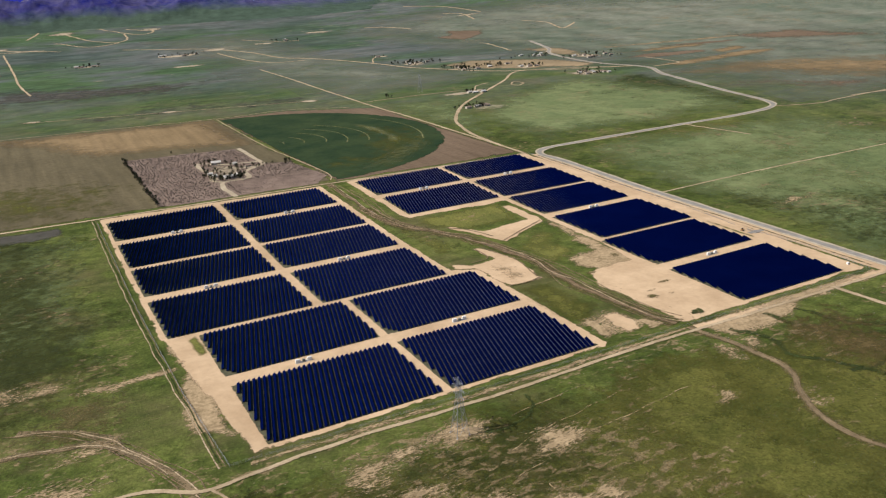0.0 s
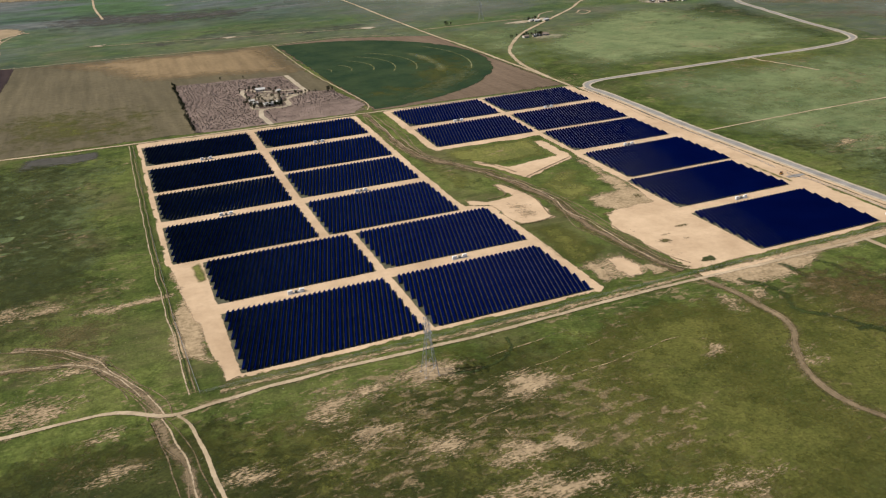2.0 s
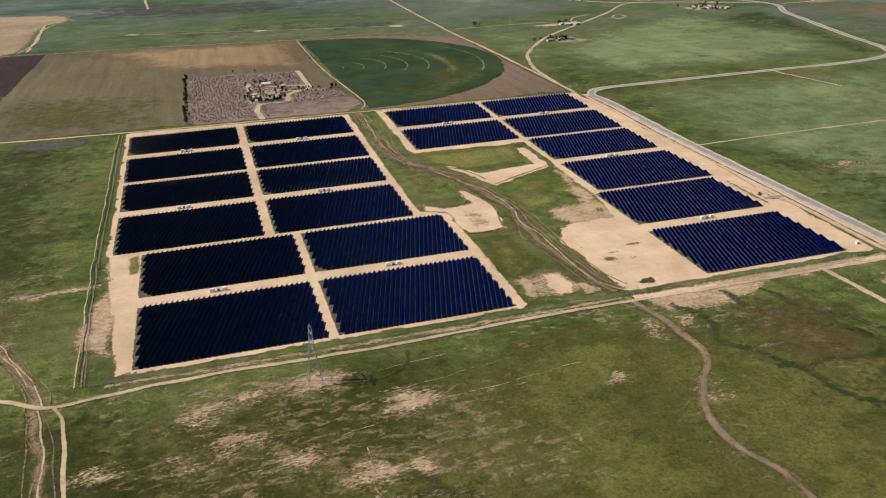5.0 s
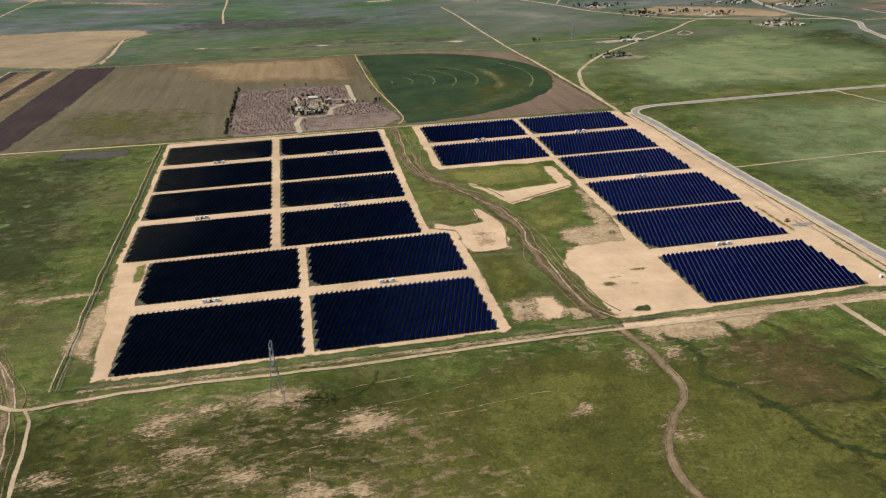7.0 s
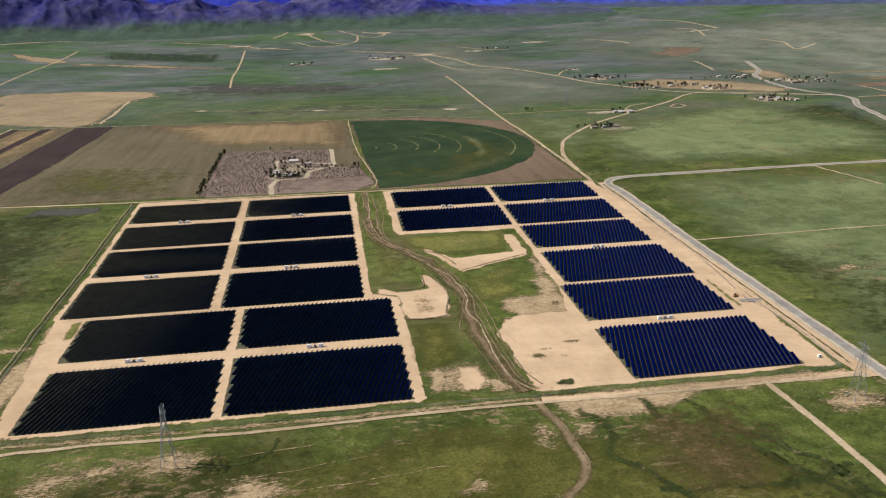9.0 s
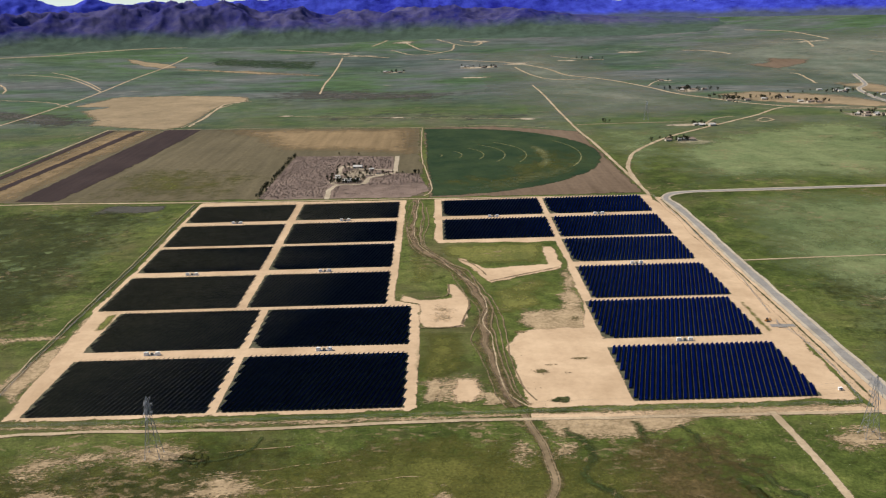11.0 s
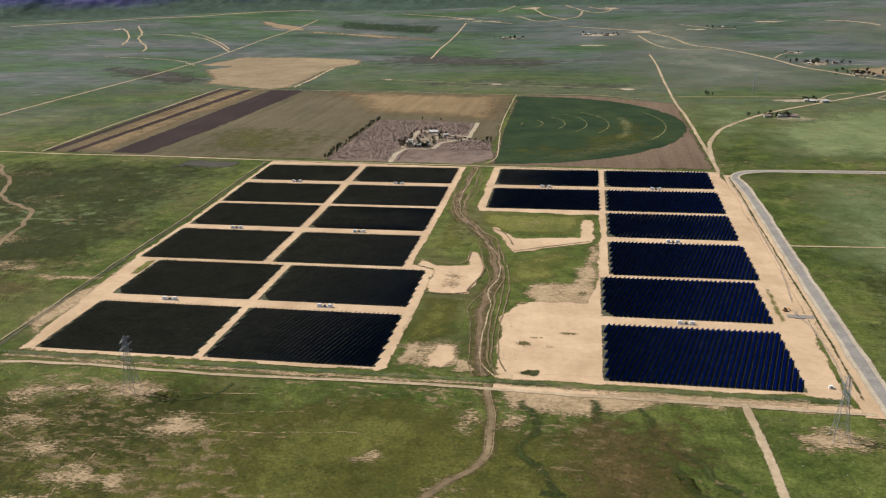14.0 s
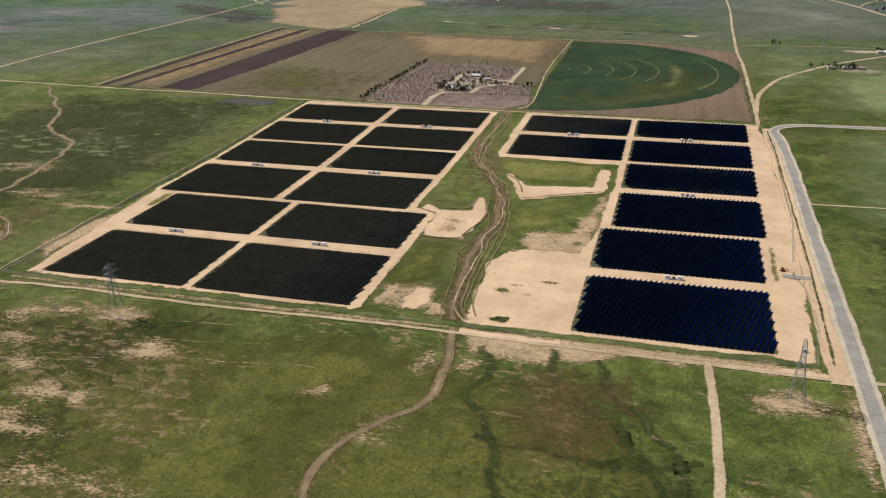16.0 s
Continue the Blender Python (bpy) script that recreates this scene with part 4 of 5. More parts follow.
def solar_array(x0, x1, y0, y1, cut=0.0):
    """Rows of tables within a block; cut is the reach of its clipped south-western corner."""
    cx, cy = (x0 + x1) / 2, (y0 + y1) / 2
    array = thing("solar_array", Matrix.Translation(ground(cx, cy)), "block of dark blue tilted solar panel rows on steel posts", "solar array", "solar arrays")
    base = height(cx, cy)
    patch("array_ground", [(x0 - 1.5, y0 - 0.5), (x1 + 0.5, y0 - 0.5), (x1 + 0.5, y1 + 0.5), (x0 - 1.5, y1 + 0.5)], M_UNDER, 0.34, "weedy soil painted dark as shade beneath the panel rows", "soil", 1.5, 0.4, 4, shared=True)
    slope = math.tan(ROW_TURN)
    step = PITCH / math.cos(ROW_TURN)
    start = x0 - (y1 - y0) * slope
    for k in range(int((x1 - start) / step) + 1):
        xs = start + k * step + 1.2
        a = max(y0, y0 + (x0 + 1 - xs) / slope)
        b = min(y1, y0 + (x1 - 1 - xs) / slope)
        a = max(a, y0 + min(cut, cut + x0 - xs))
        if b - a < 7:
            continue
        glass, back, rig = table_meshes((b - a) / math.cos(ROW_TURN))
        my = (a + b) / 2
        mx = xs + (my - y0) * slope
        fall = math.atan2(height(mx, b) - height(mx, a), b - a)
        row = new("tracker", rig)
        row.parent = array
        row.matrix_local = Matrix.Translation((mx - cx, my - cy, height(mx, my) - base + AXLE)) @ Matrix.Rotation(fall, 4, "X") @ LEAN_TURN
        for name, data in (("panel_table", glass), ("backing", back)):
            table = new(name, data)
            table.parent = row


COLUMN_Y = [(946, 1021), (854, 932), (767, 846), (659, 752), (566, 652), (458, 550)]
for i, (y0, y1) in enumerate(COLUMN_Y):
    solar_array(*((88.5, 216) if i < 4 else (112.5, 240)), y0, y1, (9.0, 0.0)[i % 2])
    solar_array(*((225.5, 353.5) if i < 4 else (247.5, 376.5)), y0, y1, (9.0, 0.0)[i % 2])
    if i < 2:
        solar_array(409, 536.5, y0, y1, (9.0, 0.0)[i % 2])
    solar_array(*((543.5, 672.5) if i < 4 else (535.5, 665.5)), y0, y1, (9.0, 0.0)[i % 2])

# banks and worn lines of the basins
for pts in ([(452, 713), (480, 728), (526, 750)], [(388, 672), (409, 676), (412, 706)], [(384, 600), (404, 598), (422, 602)], [(430, 664), (428, 640), (421, 606)], [(422, 786), (438, 768), (450, 732)]):
    ribbon("worn_line", pts, 2.4, M_RUT, 0.5, "dark worn line on the sandy bank", "worn line", 3, full=0.8, rim=0.8, sway=0.8)
patch("basin_floor", [(388, 602), (420, 602), (424, 640), (410, 660), (386, 655)], M_SAND_THIN, 0.55, "duller floor of the small basin", "sand ground", 14, 4, 3, 0.42)

# inverter stations on the cross roads
def inverter_station(x, y):
    st = thing("inverter_station", Matrix.Translation(ground(x, y, 0.22)), "white inverter cabinets and grey transformer on a concrete pad", "inverter station", "inverter stations")
    part("pad", box(bmesh.new(), (0, 0, 0.1), (13.5, 3.4, 0.3), bevel=0.04), M_CONCRETE, st, "pale concrete pad")
    for side in (-4.6, 4.6):
        cabinet = part("cabinet", box(bmesh.new(), (side, 0.1, 1.5), (3.6, 1.9, 2.5), bevel=0.06), M_WHITE, st, "white steel cabinet")
        for k in (-1.15, 0, 1.15):
            part("door", box(bmesh.new(), (side + k, -0.87, 1.45), (1.05, 0.05, 2.2), bevel=0.015), M_WHITE, cabinet)
        part("roof_vent", box(bmesh.new(), (side, 0.1, 2.83), (2.6, 1.2, 0.22), bevel=0.05), M_WHITE, cabinet)
    trafo = part("transformer", box(bmesh.new(), (0, 0.1, 1.2), (2.0, 1.6, 1.9), bevel=0.05), M_GREY, st, "dark grey transformer")
    for k in range(5):
        part("radiator_fin", box(bmesh.new(), (-0.7 + 0.35 * k, -0.9, 1.15), (0.08, 0.5, 1.4)), M_GREY, trafo)
    part("switch_box", box(bmesh.new(), (1.9, -0.3, 0.85), (0.9, 0.8, 1.2), bevel=0.03), M_WHITE, st)
    return st


first = inverter_station(154, 939)
for x, y in ((288, 939), (472, 939), (603, 939), (148, 757), (285, 757), (607, 756), (171, 558), (309, 558), (599, 558)):
    copy_thing(first, Matrix.Translation(ground(x, y, 0.22)))


# lattice pylons and their lines
def pylon(x, y):
    tower = thing("transmission_tower", Matrix.Translation(ground(x, y)), "grey steel lattice power pylon with three cross arms", "pylon", "power pylons")
    levels = [(0, 4.6), (9, 3.5), (17, 2.6), (23.5, 1.9), (28, 1.4), (33, 1.2), (38, 0.9), (41.5, 0.15)]
    for sx, sy in ((-1, -1), (-1, 1), (1, -1), (1, 1)):
        bm = bmesh.new()
        for (z0, w0), (z1, w1) in zip(levels, levels[1:]):
            bar(bm, (sx * w0, sy * w0, z0), (sx * w1, sy * w1, z1), 0.24 if z0 < 20 else 0.18)
        part("leg", bm, M_TOWER, tower)
        part("footing", box(bmesh.new(), (sx * 4.6, sy * 4.6, 0.2), (1.1, 1.1, 0.7), bevel=0.08), M_CONCRETE, tower, "concrete footing")
    for a, b in (((-1, -1), (1, -1)), ((1, -1), (1, 1)), ((1, 1), (-1, 1)), ((-1, 1), (-1, -1))):
        for (z0, w0), (z1, w1) in zip(levels[:-1], levels[1:-1]):
            part("brace", bar(bmesh.new(), (a[0] * w0, a[1] * w0, z0), (b[0] * w1, b[1] * w1, z1), 0.1), M_TOWER, tower)
            part("brace", bar(bmesh.new(), (b[0] * w0, b[1] * w0, z0), (a[0] * w1, a[1] * w1, z1), 0.1), M_TOWER, tower)
            part("strut", bar(bmesh.new(), (a[0] * w1, a[1] * w1, z1), (b[0] * w1, b[1] * w1, z1), 0.1), M_TOWER, tower)
    for z, reach in ((28, 7.0), (33, 8.2), (38, 6.4)):
        bm = bmesh.new()
        for side in (-1, 1):
            tip = (0, side * reach, z + 0.2)
            for s in (-1, 1):
                bar(bm, (s * 1.2, side * 1.1, z), tip, 0.13)
                bar(bm, (s * 1.0, side * 1.0, z + 1.9), tip, 0.1)
                bar(bm, (s * 1.1, side * 1.1, z + 1.0), (0, side * reach * 0.55, z + 0.1), 0.1)
        arm = part("cross_arm", bm, M_TOWER, tower)
        for side in (-1, 1):
            bm = bmesh.new()
            for k in range(7):
                bmesh.ops.create_cone(bm, cap_ends=True, segments=8, radius1=0.16, radius2=0.1, depth=0.18, matrix=Matrix.Translation((0, side * reach, z - 0.1 - 0.27 * k)))
            bar(bm, (0, side * reach, z + 0.1), (0, side * reach, z - 2.0), 0.05)
            part("insulator", bm, M_GREY, arm, "string of dark insulators")
    return tower


PYLONS = [(222, 404), (670, 404)]
tower = pylon(*PYLONS[0])
copy_thing(tower, Matrix.Translation(ground(*PYLONS[1])))
copy_thing(tower, Matrix.Translation(ground(845, 1680)))
for z, reach in ((26, 7.0), (31, 8.2), (36, 6.4)):
    for side in (-1, 1):
        bm = bmesh.new()
        a, b = PYLONS
        last = None
        for k in range(33):
            u = k / 32
            x, y, h = a[0] + (b[0] - a[0]) * u, a[1] + side * reach, z - 9 * 4 * u * (1 - u)
            ring = [bm.verts.new((x, y + dy, h + dz)) for dy, dz in ((0.02, 0), (-0.01, 0.017), (-0.01, -0.017))]
            for q in range(3 if last else 0):
                bm.faces.new((last[q], last[(q + 1) % 3], ring[(q + 1) % 3], ring[q]))
            last = ring
        wire = part("conductor", bm, M_TOWER, None)
        tagged(wire, "thin steel conductor slung between two pylons", "power line", "power lines")


# chain-link fence round the farm
def fence_run(pts, label):
    run = thing("fence", Matrix.Translation(ground(*pts[0])), label, "fence", "perimeter fence")
    ox, oy, oz = ground(*pts[0])
    post = None
    for (x0, y0), (x1, y1) in zip(pts, pts[1:]):
        count = max(1, round(math.hypot(x1 - x0, y1 - y0) / 5))
        for k in range(count):
            x, y = x0 + (x1 - x0) * k / count, y0 + (y1 - y0) * k / count
            if post is None:
                post = part("post", box(bmesh.new(), (0, 0, 1.1), (0.11, 0.11, 2.4)), M_TOWER, run)
            else:
                made = new("post", post.data)
                made.parent = run
                made.location = (x - ox, y - oy, height(x, y) - oz)
        for z in (0.35, 0.8, 1.25, 1.7, 2.15):
            bm = bmesh.new()
            cuts = max(1, count // 8)
            for k in range(cuts):
                p, q = [(x0 + (x1 - x0) * u, y0 + (y1 - y0) * u) for u in (k / cuts, (k + 1) / cuts)]
                bar(bm, (p[0] - ox, p[1] - oy, height(*p) - oz + z), (q[0] - ox, q[1] - oy, height(*q) - oz + z), 0.05)
            part("fence_wire", bm, M_TOWER, run)


fence_run([(84, 447), (240, 446), (450, 447), (600, 447), (687, 447)], "grey wire fence along the farm's front edge")
fence_run([(84, 447), (79, 552), (77, 743), (79, 1030)], "grey wire fence along the farm's western edge")
fence_run([(687, 447), (693, 500), (692, 560), (684, 592)], "grey wire fence beside the road")
fence_run([(688, 612), (696, 700), (697, 900), (690, 1016)], "grey wire fence beside the road")


# trees, bushes and orchard
def clump(bm, centre, size, leaves, rng):
    """A loose cloud of small leaf cards in all directions."""
    for _ in range(leaves):
        d = Vector((rng.gauss(0, 1), rng.gauss(0, 1), rng.gauss(0, 1)))
        d = d.normalized() * rng.uniform(0.35, 1.0) ** 0.5
        p = Vector(centre) + Vector((d.x * size[0], d.y * size[1], d.z * size[2]))
        turn = Euler((rng.uniform(0, 6), rng.uniform(0, 6), rng.uniform(0, 6))).to_matrix()
        w = rng.uniform(0.09, 0.2) * max(size)
        vs = [bm.verts.new(p + turn @ Vector(c)) for c in ((-w, -w * 0.6, 0), (w, -w * 0.6, 0.1 * w), (w * 0.7, w * 0.7, 0), (-w * 0.6, w * 0.8, -0.1 * w))]
        bm.faces.new(vs)


def make_tree(x, y, tall, seed, label="dark evergreen tree with a ragged crown", category="tree"):
    rng = random.Random(seed)
    tree = thing("tree", Matrix.Translation(ground(x, y)), label, category, "trees")
    bm = bmesh.new()
    bmesh.ops.create_cone(bm, cap_ends=True, segments=7, radius1=0.035 * tall, radius2=0.012 * tall, depth=0.7 * tall, matrix=Matrix.Translation((0, 0, 0.33 * tall)))
    for k in range(4):
        a = k * 1.7 + rng.random()
        bar(bm, (0, 0, 0.32 * tall), (0.25 * tall * math.cos(a), 0.25 * tall * math.sin(a), 0.62 * tall), 0.018 * tall)
    part("trunk", bm, M_WOOD, tree, "brown trunk with limbs")
    bm = bmesh.new()
    for k in range(9):
        a, r = rng.uniform(0, 6.3), rng.uniform(0.0, 0.26) * tall
        z = rng.uniform(0.35, 0.85) * tall
        s = rng.uniform(0.13, 0.22) * tall
        clump(bm, (r * math.cos(a), r * math.sin(a), z), (s, s, s * 0.85), 42, rng)
    part("crown", bm, M_TREE, tree)
    return tree


rng = random.Random(5)
kinds = [make_tree(155, 1060, 9, 1), make_tree(155.5, 1074, 8, 2), make_tree(155, 1089, 10, 3)]


def plant(x, y, scale=1.0):
    copy = copy_thing(kinds[rng.randrange(3)], Matrix.Translation(ground(x, y)) @ Matrix.Rotation(rng.uniform(0, 6.3), 4, "Z"))
    copy.scale = (scale, scale, scale * rng.uniform(0.85, 1.15))
    return copy


for k in range(24):
    if k % 9 != 6:
        plant(154 + 0.02 * (k * 11.5) + rng.uniform(-2, 2), 1102 + k * 11.6 + rng.uniform(-3, 3), rng.uniform(0.7, 1.15))
for x, y in ((240, 1166), (246, 1158), (252, 1150), (259, 1143), (268, 1142), (280, 1144), (288, 1146), (244, 1180), (249, 1196), (250, 1215), (262, 1262), (268, 1266), (290, 1240), (300, 1241),
             (310, 1215), (320, 1200), (330, 1198), (368, 1196), (376, 1198), (235, 1372), (270, 1362), (283, 1206), (270, 1170), (292, 1164), (258, 1200)):
    plant(x + rng.uniform(-2, 2), y + rng.uniform(-2, 2), rng.uniform(0.6, 0.95))
for k in range(16):
    plant(244 + k * 3.2 + rng.uniform(-3, 3), 1146 + rng.uniform(-9, 12), rng.uniform(0.8, 1.2))
for k in range(26):
    plant(rng.uniform(242, 300), rng.uniform(1162, 1275), rng.uniform(0.5, 1.0))
for k in range(14):
    plant(rng.uniform(300, 384), rng.uniform(1186, 1206), rng.uniform(0.45, 0.8))
for k in range(22):
    plant(158 + rng.uniform(-2, 2), 1062 + k * 13.5 + rng.uniform(-4, 4), rng.uniform(0.6, 0.95))


def orchard_brush():
    """The rows of low bare trees, too many to count."""
    outline = [(162, 1058), (166, 1362), (262, 1354), (328, 1338), (332, 1218), (374, 1194), (390, 1084), (362, 1050)]
    verts, faces, r = [], [], random.Random(9)
    y = 1052.0
    while y < 1372:
        x = 156.0
        while x < 396:
            px, py = x + r.uniform(-1.4, 1.4), y + r.uniform(-1.4, 1.4)
            bare = px > 262 and py < 1125
            if inside(px, py, outline) and r.random() < (0.45 if bare else 0.86) and min((px - u) ** 2 + (py - v) ** 2 for u, v in DRIVE_LINE) > 42:
                base, s = ground(px, py, 0.3), r.uniform(0.7, 1.5) * (0.6 if bare else 1)
                for _ in range(11):
                    d = Vector((r.gauss(0, 0.55), r.gauss(0, 0.55), abs(r.gauss(0.45, 0.3)))) * s
                    t = Euler((r.uniform(0, 6), r.uniform(0, 6), 0)).to_matrix()
                    w = 0.42 * s
                    k = len(verts)
                    verts += [tuple(base + d + t @ Vector(c)) for c in ((-w, -w * 0.4, 0), (w, -w * 0.5, 0), (0, w, 0.1))]
                    faces.append((k, k + 1, k + 2))
            x += 4.2
        y += 4.6
    ob = mesh_object("orchard_trees", verts, faces, M_BRUSH)
    tagged(ob, "rows of low bare greyish orchard trees", "orchard trees", kind="stuff")


orchard_brush()


def brush(name, places, size, material, label, seed, leaves=14):
    r = random.Random(seed)
    bm = bmesh.new()
    for x, y in places:
        s = size * r.uniform(0.5, 1.3)
        clump(bm, ground(x, y, 0.3 * s + 0.25), (s, s, s * 0.6), leaves, r)
    ob = part(name, bm, material, None)
    tagged(ob, label, "bushes", kind="stuff")


r2 = random.Random(3)
brush("fence_weeds", [(x + r2.uniform(-0.5, 0.5), 445.6 + r2.uniform(-0.6, 0.6)) for x in range(505, 684, 3)], 0.8, M_BUSH, "dry weeds caught along the fence", 1)
brush("fence_weeds", [(r2.uniform(86, 500), 443.5 + r2.uniform(-3.0, 3.0)) for _ in range(170)], 0.7, M_BUSH, "dry weeds along the front fence", 2)
brush("wash_scrub", [(443 + r2.gauss(0, 9) + 10 * math.sin(y / 60), y) for y in [r2.uniform(455, 640) for _ in range(190)]], 0.9, M_BUSH, "low grey scrub along the dry wash", 3)
brush("pylon_weeds", [(x + r2.gauss(0, 7), y + r2.gauss(0, 5)) for x, y in ((232, 400), (250, 396), (272, 400), (684, 398), (696, 396)) for _ in range(22)], 1.0, M_TREE, "dark weeds round the pylon's foot", 4)
brush("sand_bushes", [(484 + r2.gauss(0, 2.6), 462.5 + r2.gauss(0, 1.8)) for _ in range(40)], 1.2, M_BUSH, "low bush clump on the sand yard", 5)
brush("road_weeds", [(698 + r2.uniform(-1, 1) - max(0, (620 - y)) * 0.03, y) for y in [r2.uniform(450, 1000) for _ in range(260)]], 0.8, M_BUSH, "dry weeds in the road ditch", 6)
brush("meadow_tufts", [(r2.uniform(-150, 900), r2.uniform(200, 430)) for _ in range(3200)], 0.62, M_BUSH, "scattered tufts in the meadow", 7, 6)
brush("meadow_tufts", [(r2.uniform(-250, 75), r2.uniform(460, 760)) for _ in range(900)], 0.7, M_BUSH, "scattered tufts in the western meadow", 12, 6)
brush("row_weeds", [(x0 + r2.uniform(-2.2, 0.6), r2.uniform(y0, y1)) for i, (y0, y1) in enumerate(COLUMN_Y) for x0 in ((90, 227, 545) if i < 4 else (114, 249, 537)) for _ in range(26)], 0.7, M_BUSH, "dry weeds at the ends of the panel rows", 8, 9)


# houses, sheds and vehicles
def house(x, y, w, d, tall, turn, roof, label="small pale farmhouse with a gabled roof"):
    h = thing("house", Matrix.Translation(ground(x, y, 0.15)) @ Matrix.Rotation(turn, 4, "Z"), label, "house", "farm buildings")
    part("wall", box(bmesh.new(), (0, 0, tall / 2), (w, d, tall)), M_WALL, h)
    bm = bmesh.new()
    rise, over = d * 0.22, 0.5
    for side in (-1, 1):
        a = Vector((0, side * (d / 4 + over / 2), tall + rise / 2 - 0.05))
        box(bm, a, (w + 2 * over, (d / 2 + over) * 1.09, 0.18), Matrix.Rotation(-side * math.atan2(rise, d / 2), 4, "X"))
    part("roof", bm, roof, h)
    for gx in (-1, 1):
        bm = bmesh.new()
        vs = [bm.verts.new(p) for p in ((gx * (w / 2 - 0.02), -d / 2, tall), (gx * (w / 2 - 0.02), d / 2, tall), (gx * (w / 2 - 0.02), 0, tall + rise), (gx * (w / 2 - 0.3), -d / 2, tall), (gx * (w / 2 - 0.3), d / 2, tall), (gx * (w / 2 - 0.3), 0, tall + rise))]
        for f in ((0, 1, 2), (5, 4, 3), (0, 3, 4, 1), (1, 4, 5, 2), (2, 5, 3, 0)):
            bm.faces.new([vs[i] for i in f])
        part("gable", bm, M_WALL, h)
    part("door", box(bmesh.new(), (w * 0.1, -d / 2 - 0.03, 1.05), (1.0, 0.08, 2.1)), M_WOOD, h)
    for k in (-0.3, 0.32):
        part("window", box(bmesh.new(), (w * k, -d / 2 - 0.03, 1.6), (1.4, 0.07, 1.1)), M_PANE, h)
    return h


for x, y, w, d, tall, turn, roof in ((270, 1153, 15, 9, 3.0, 0.1, M_ROOF), (284, 1156, 9, 7, 2.8, 1.5, M_ROOF), (254, 1172, 8, 6, 2.6, 0.1, M_ROOF), (277, 1254, 14, 9, 3.2, -0.1, M_ROOF),
                                     (252, 1188, 7, 5, 2.5, 0.1, M_ROOF), (313, 1206, 9, 5, 2.6, 0.1, M_ROOF_RED), (300, 1234, 7, 5, 2.5, 0.4, M_ROOF)):
    house(x, y, w, d, tall, turn, roof, "pale-roofed farm building among the orchard trees")
rh = random.Random(11)
for cx, cy, sx, sy, count, trees in ((848, 1425, 28, 16, 5, 9), (935, 1598, 18, 14, 3, 5), (1085, 2205, 45, 34, 4, 24), (1130, 1985, 30, 42, 5, 26), (1230, 1975, 40, 22, 5, 14), (1285, 1890, 24, 14, 4, 9),
                                     (1322, 1672, 40, 34, 9, 12), (1545, 1950, 60, 40, 8, 16), (269, 2811, 40, 16, 4, 9), (560, 2880, 70, 20, 5, 10), (951, 3017, 30, 15, 2, 4), (1069, 2417, 20, 10, 1, 2), (757, 1656, 4, 4, 0, 2), (1420, 2080, 60, 30, 5, 12)):
    for _ in range(count):
        house(cx + rh.uniform(-sx, sx), cy + rh.uniform(-sy, sy), rh.uniform(8, 14), rh.uniform(6, 8), rh.uniform(2.8, 3.4), rh.uniform(-0.3, 0.3), rh.choice((M_ROOF, M_ROOF_RED, M_ROOF_RED)))
    for _ in range(int(trees * 1.7)):
        plant(cx + rh.gauss(0, sx * 0.7), cy + rh.gauss(0, sy * 0.8), rh.uniform(0.7, 1.2))


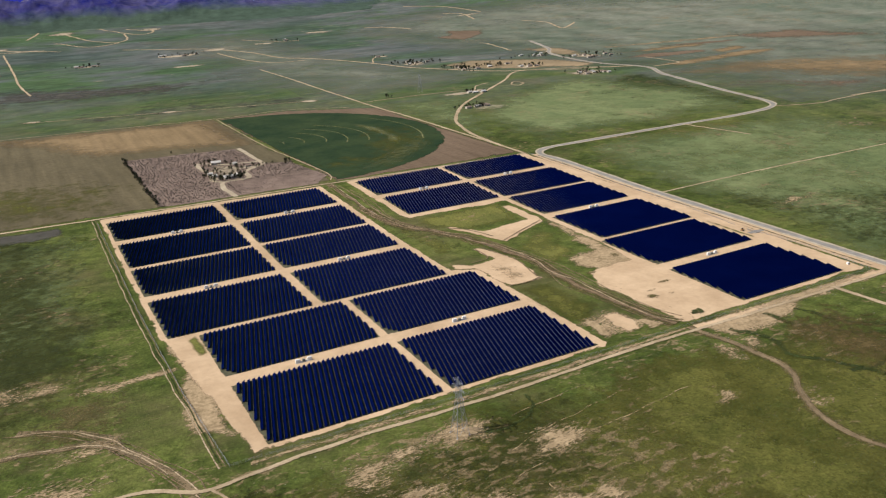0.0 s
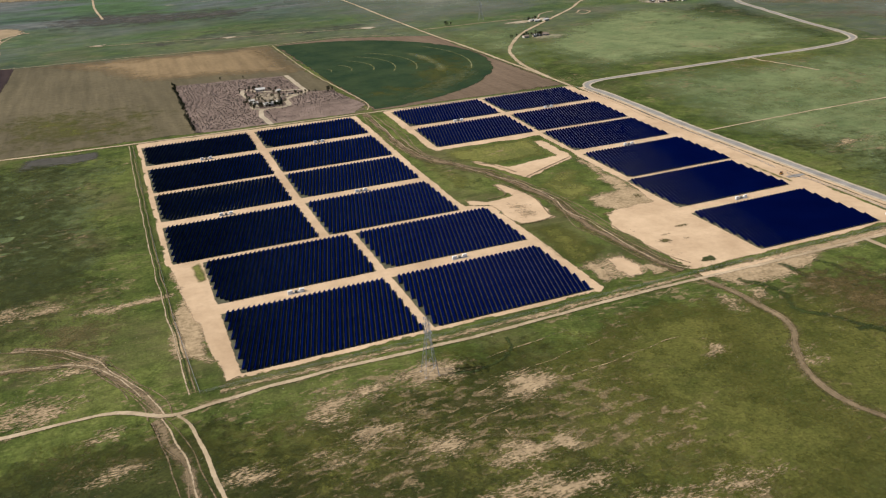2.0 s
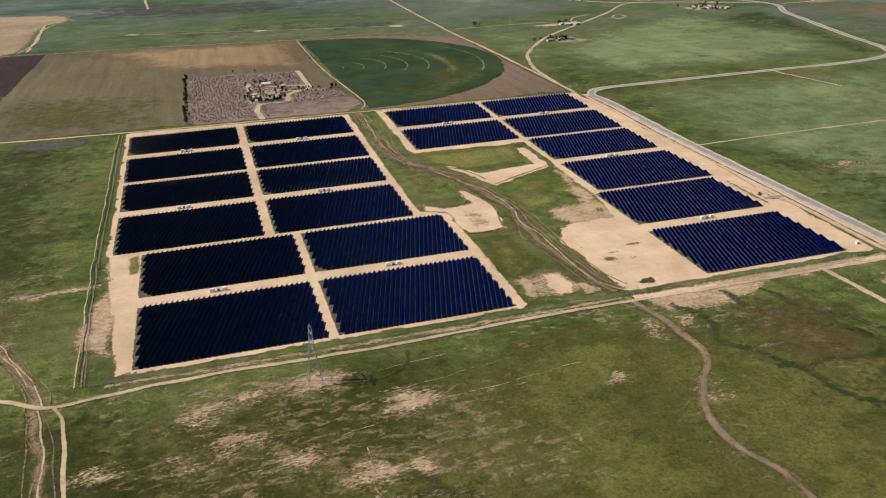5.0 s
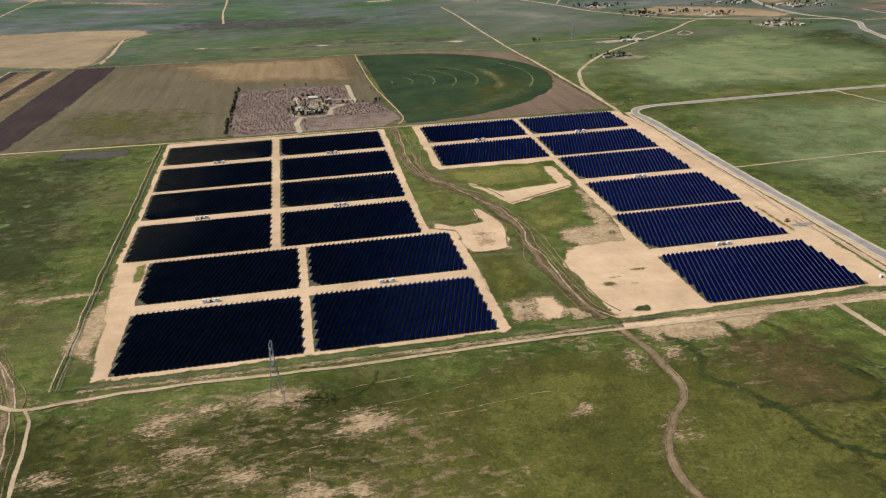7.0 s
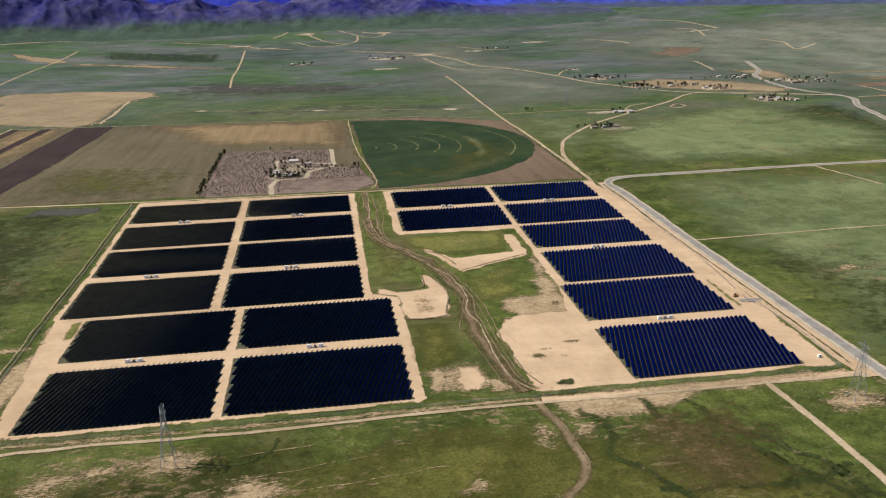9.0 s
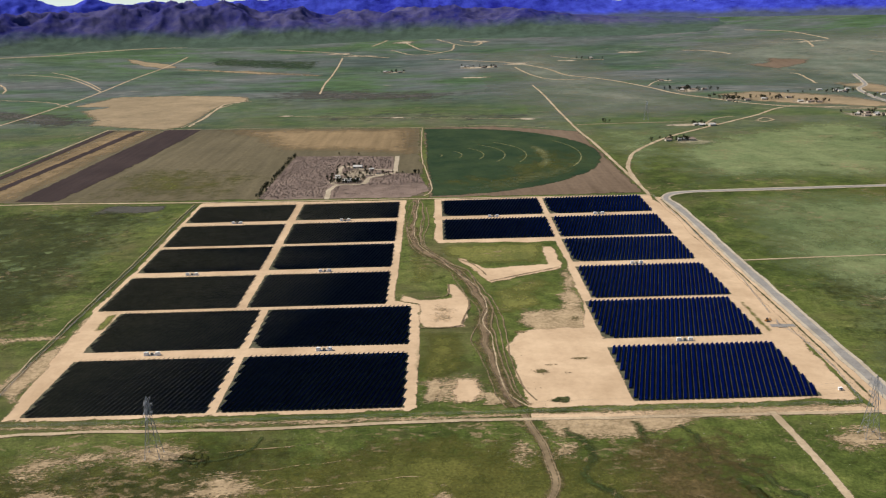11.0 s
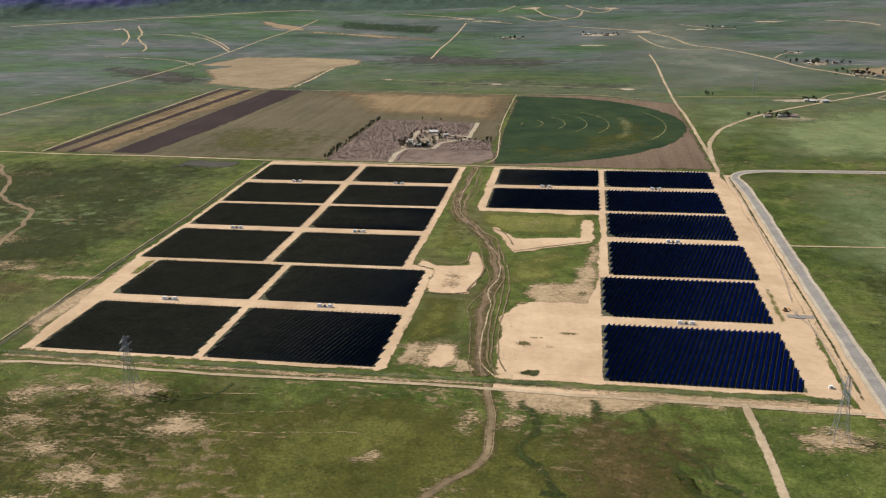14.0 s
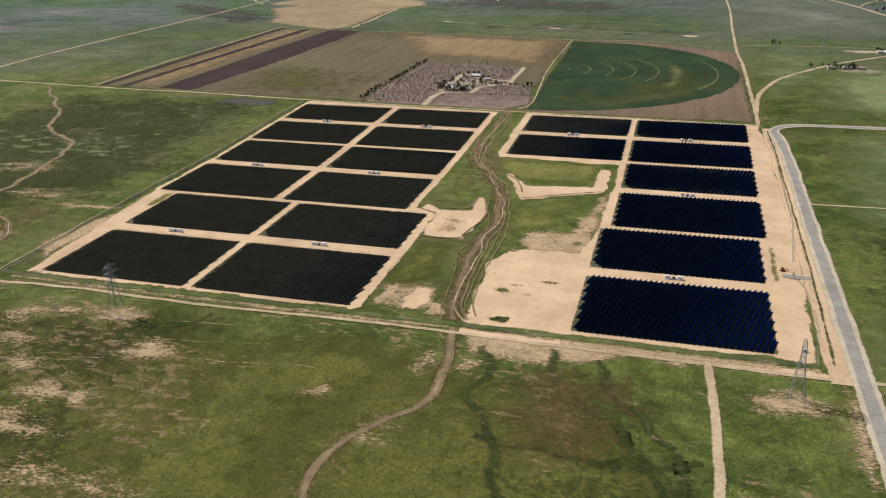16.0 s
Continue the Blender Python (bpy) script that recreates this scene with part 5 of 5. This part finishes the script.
def excavator(x, y):
    ex = thing("backhoe", Matrix.Translation(ground(x, y, 0.22)) @ Matrix.Rotation(0.5, 4, "Z"), "orange digging machine parked on the sand", "machine")
    part("body", box(bmesh.new(), (0, 0, 1.3), (3.2, 1.9, 1.0), bevel=0.12), M_RED, ex)
    part("cab", box(bmesh.new(), (-0.3, 0, 2.4), (1.5, 1.5, 1.4), bevel=0.1), M_PANE, ex)
    for sx, sy, rad in ((-1.1, -0.95, 0.75), (-1.1, 0.95, 0.75), (1.2, -0.9, 0.5), (1.2, 0.9, 0.5)):
        bm = bmesh.new()
        bmesh.ops.create_cone(bm, cap_ends=True, segments=16, radius1=rad, radius2=rad, depth=0.4, matrix=Matrix.Translation((sx, sy, rad)) @ Matrix.Rotation(radians(90), 4, "X"))
        part("wheel", bm, M_RUBBER, ex)
    bm = bmesh.new()
    bar(bm, (1.6, 0, 1.5), (3.4, 0, 2.6), 0.3)
    bar(bm, (3.4, 0, 2.6), (4.2, 0, 0.9), 0.25)
    box(bm, (4.2, 0, 0.55), (0.8, 1.6, 0.7), bevel=0.08)
    part("boom", bm, M_RED, ex)


excavator(679, 593)
cabin = thing("control_cabinet", Matrix.Translation(ground(681, 466, 0.22)), "small white equipment cabinet on the sand", "cabinet")
part("body", box(bmesh.new(), (0, 0, 1.1), (2.6, 1.8, 2.2), bevel=0.05), M_WHITE, cabin)
part("door", box(bmesh.new(), (0.3, -0.92, 1.05), (0.9, 0.05, 1.9), bevel=0.01), M_GREY, cabin)
gate = thing("gate", Matrix.Translation(ground(686, 588, 0.22)) @ Matrix.Rotation(radians(80), 4, "Z"), "closed steel farm gate at the road apron", "gate")
for z in (0.3, 0.75, 1.2, 1.65):
    part("rail", bar(bmesh.new(), (-5, 0, z), (5, 0, z), 0.08), M_STEEL, gate)
for x in (-5, 0, 5):
    part("gate_post", box(bmesh.new(), (x, 0, 0.9), (0.16, 0.16, 2.0)), M_STEEL, gate)
pipe = thing("culvert", Matrix.Translation(ground(687, 583, 0.3)), "short concrete culvert wall beside the apron", "culvert")
part("head_wall", box(bmesh.new(), (0, -4, 0.35), (8, 0.5, 0.9), bevel=0.05), M_CONCRETE, pipe)


def pale_stones():
    """Small pale stones strewn over the meadows, beyond counting."""
    r = random.Random(21)
    bm = bmesh.new()
    for _ in range(700):
        x, y = r.uniform(-150, 900), r.uniform(180, 432)
        size = r.uniform(0.15, 0.42)
        bmesh.ops.create_icosphere(bm, subdivisions=1, radius=size, matrix=Matrix.Translation(ground(x, y, 0.15)) @ Matrix.Diagonal((1, r.uniform(0.6, 1.2), 0.6, 1)))
    ob = part("stones", bm, M_CONCRETE, None)
    tagged(ob, "pale stones strewn over the meadow", "stones", kind="stuff")


pale_stones()
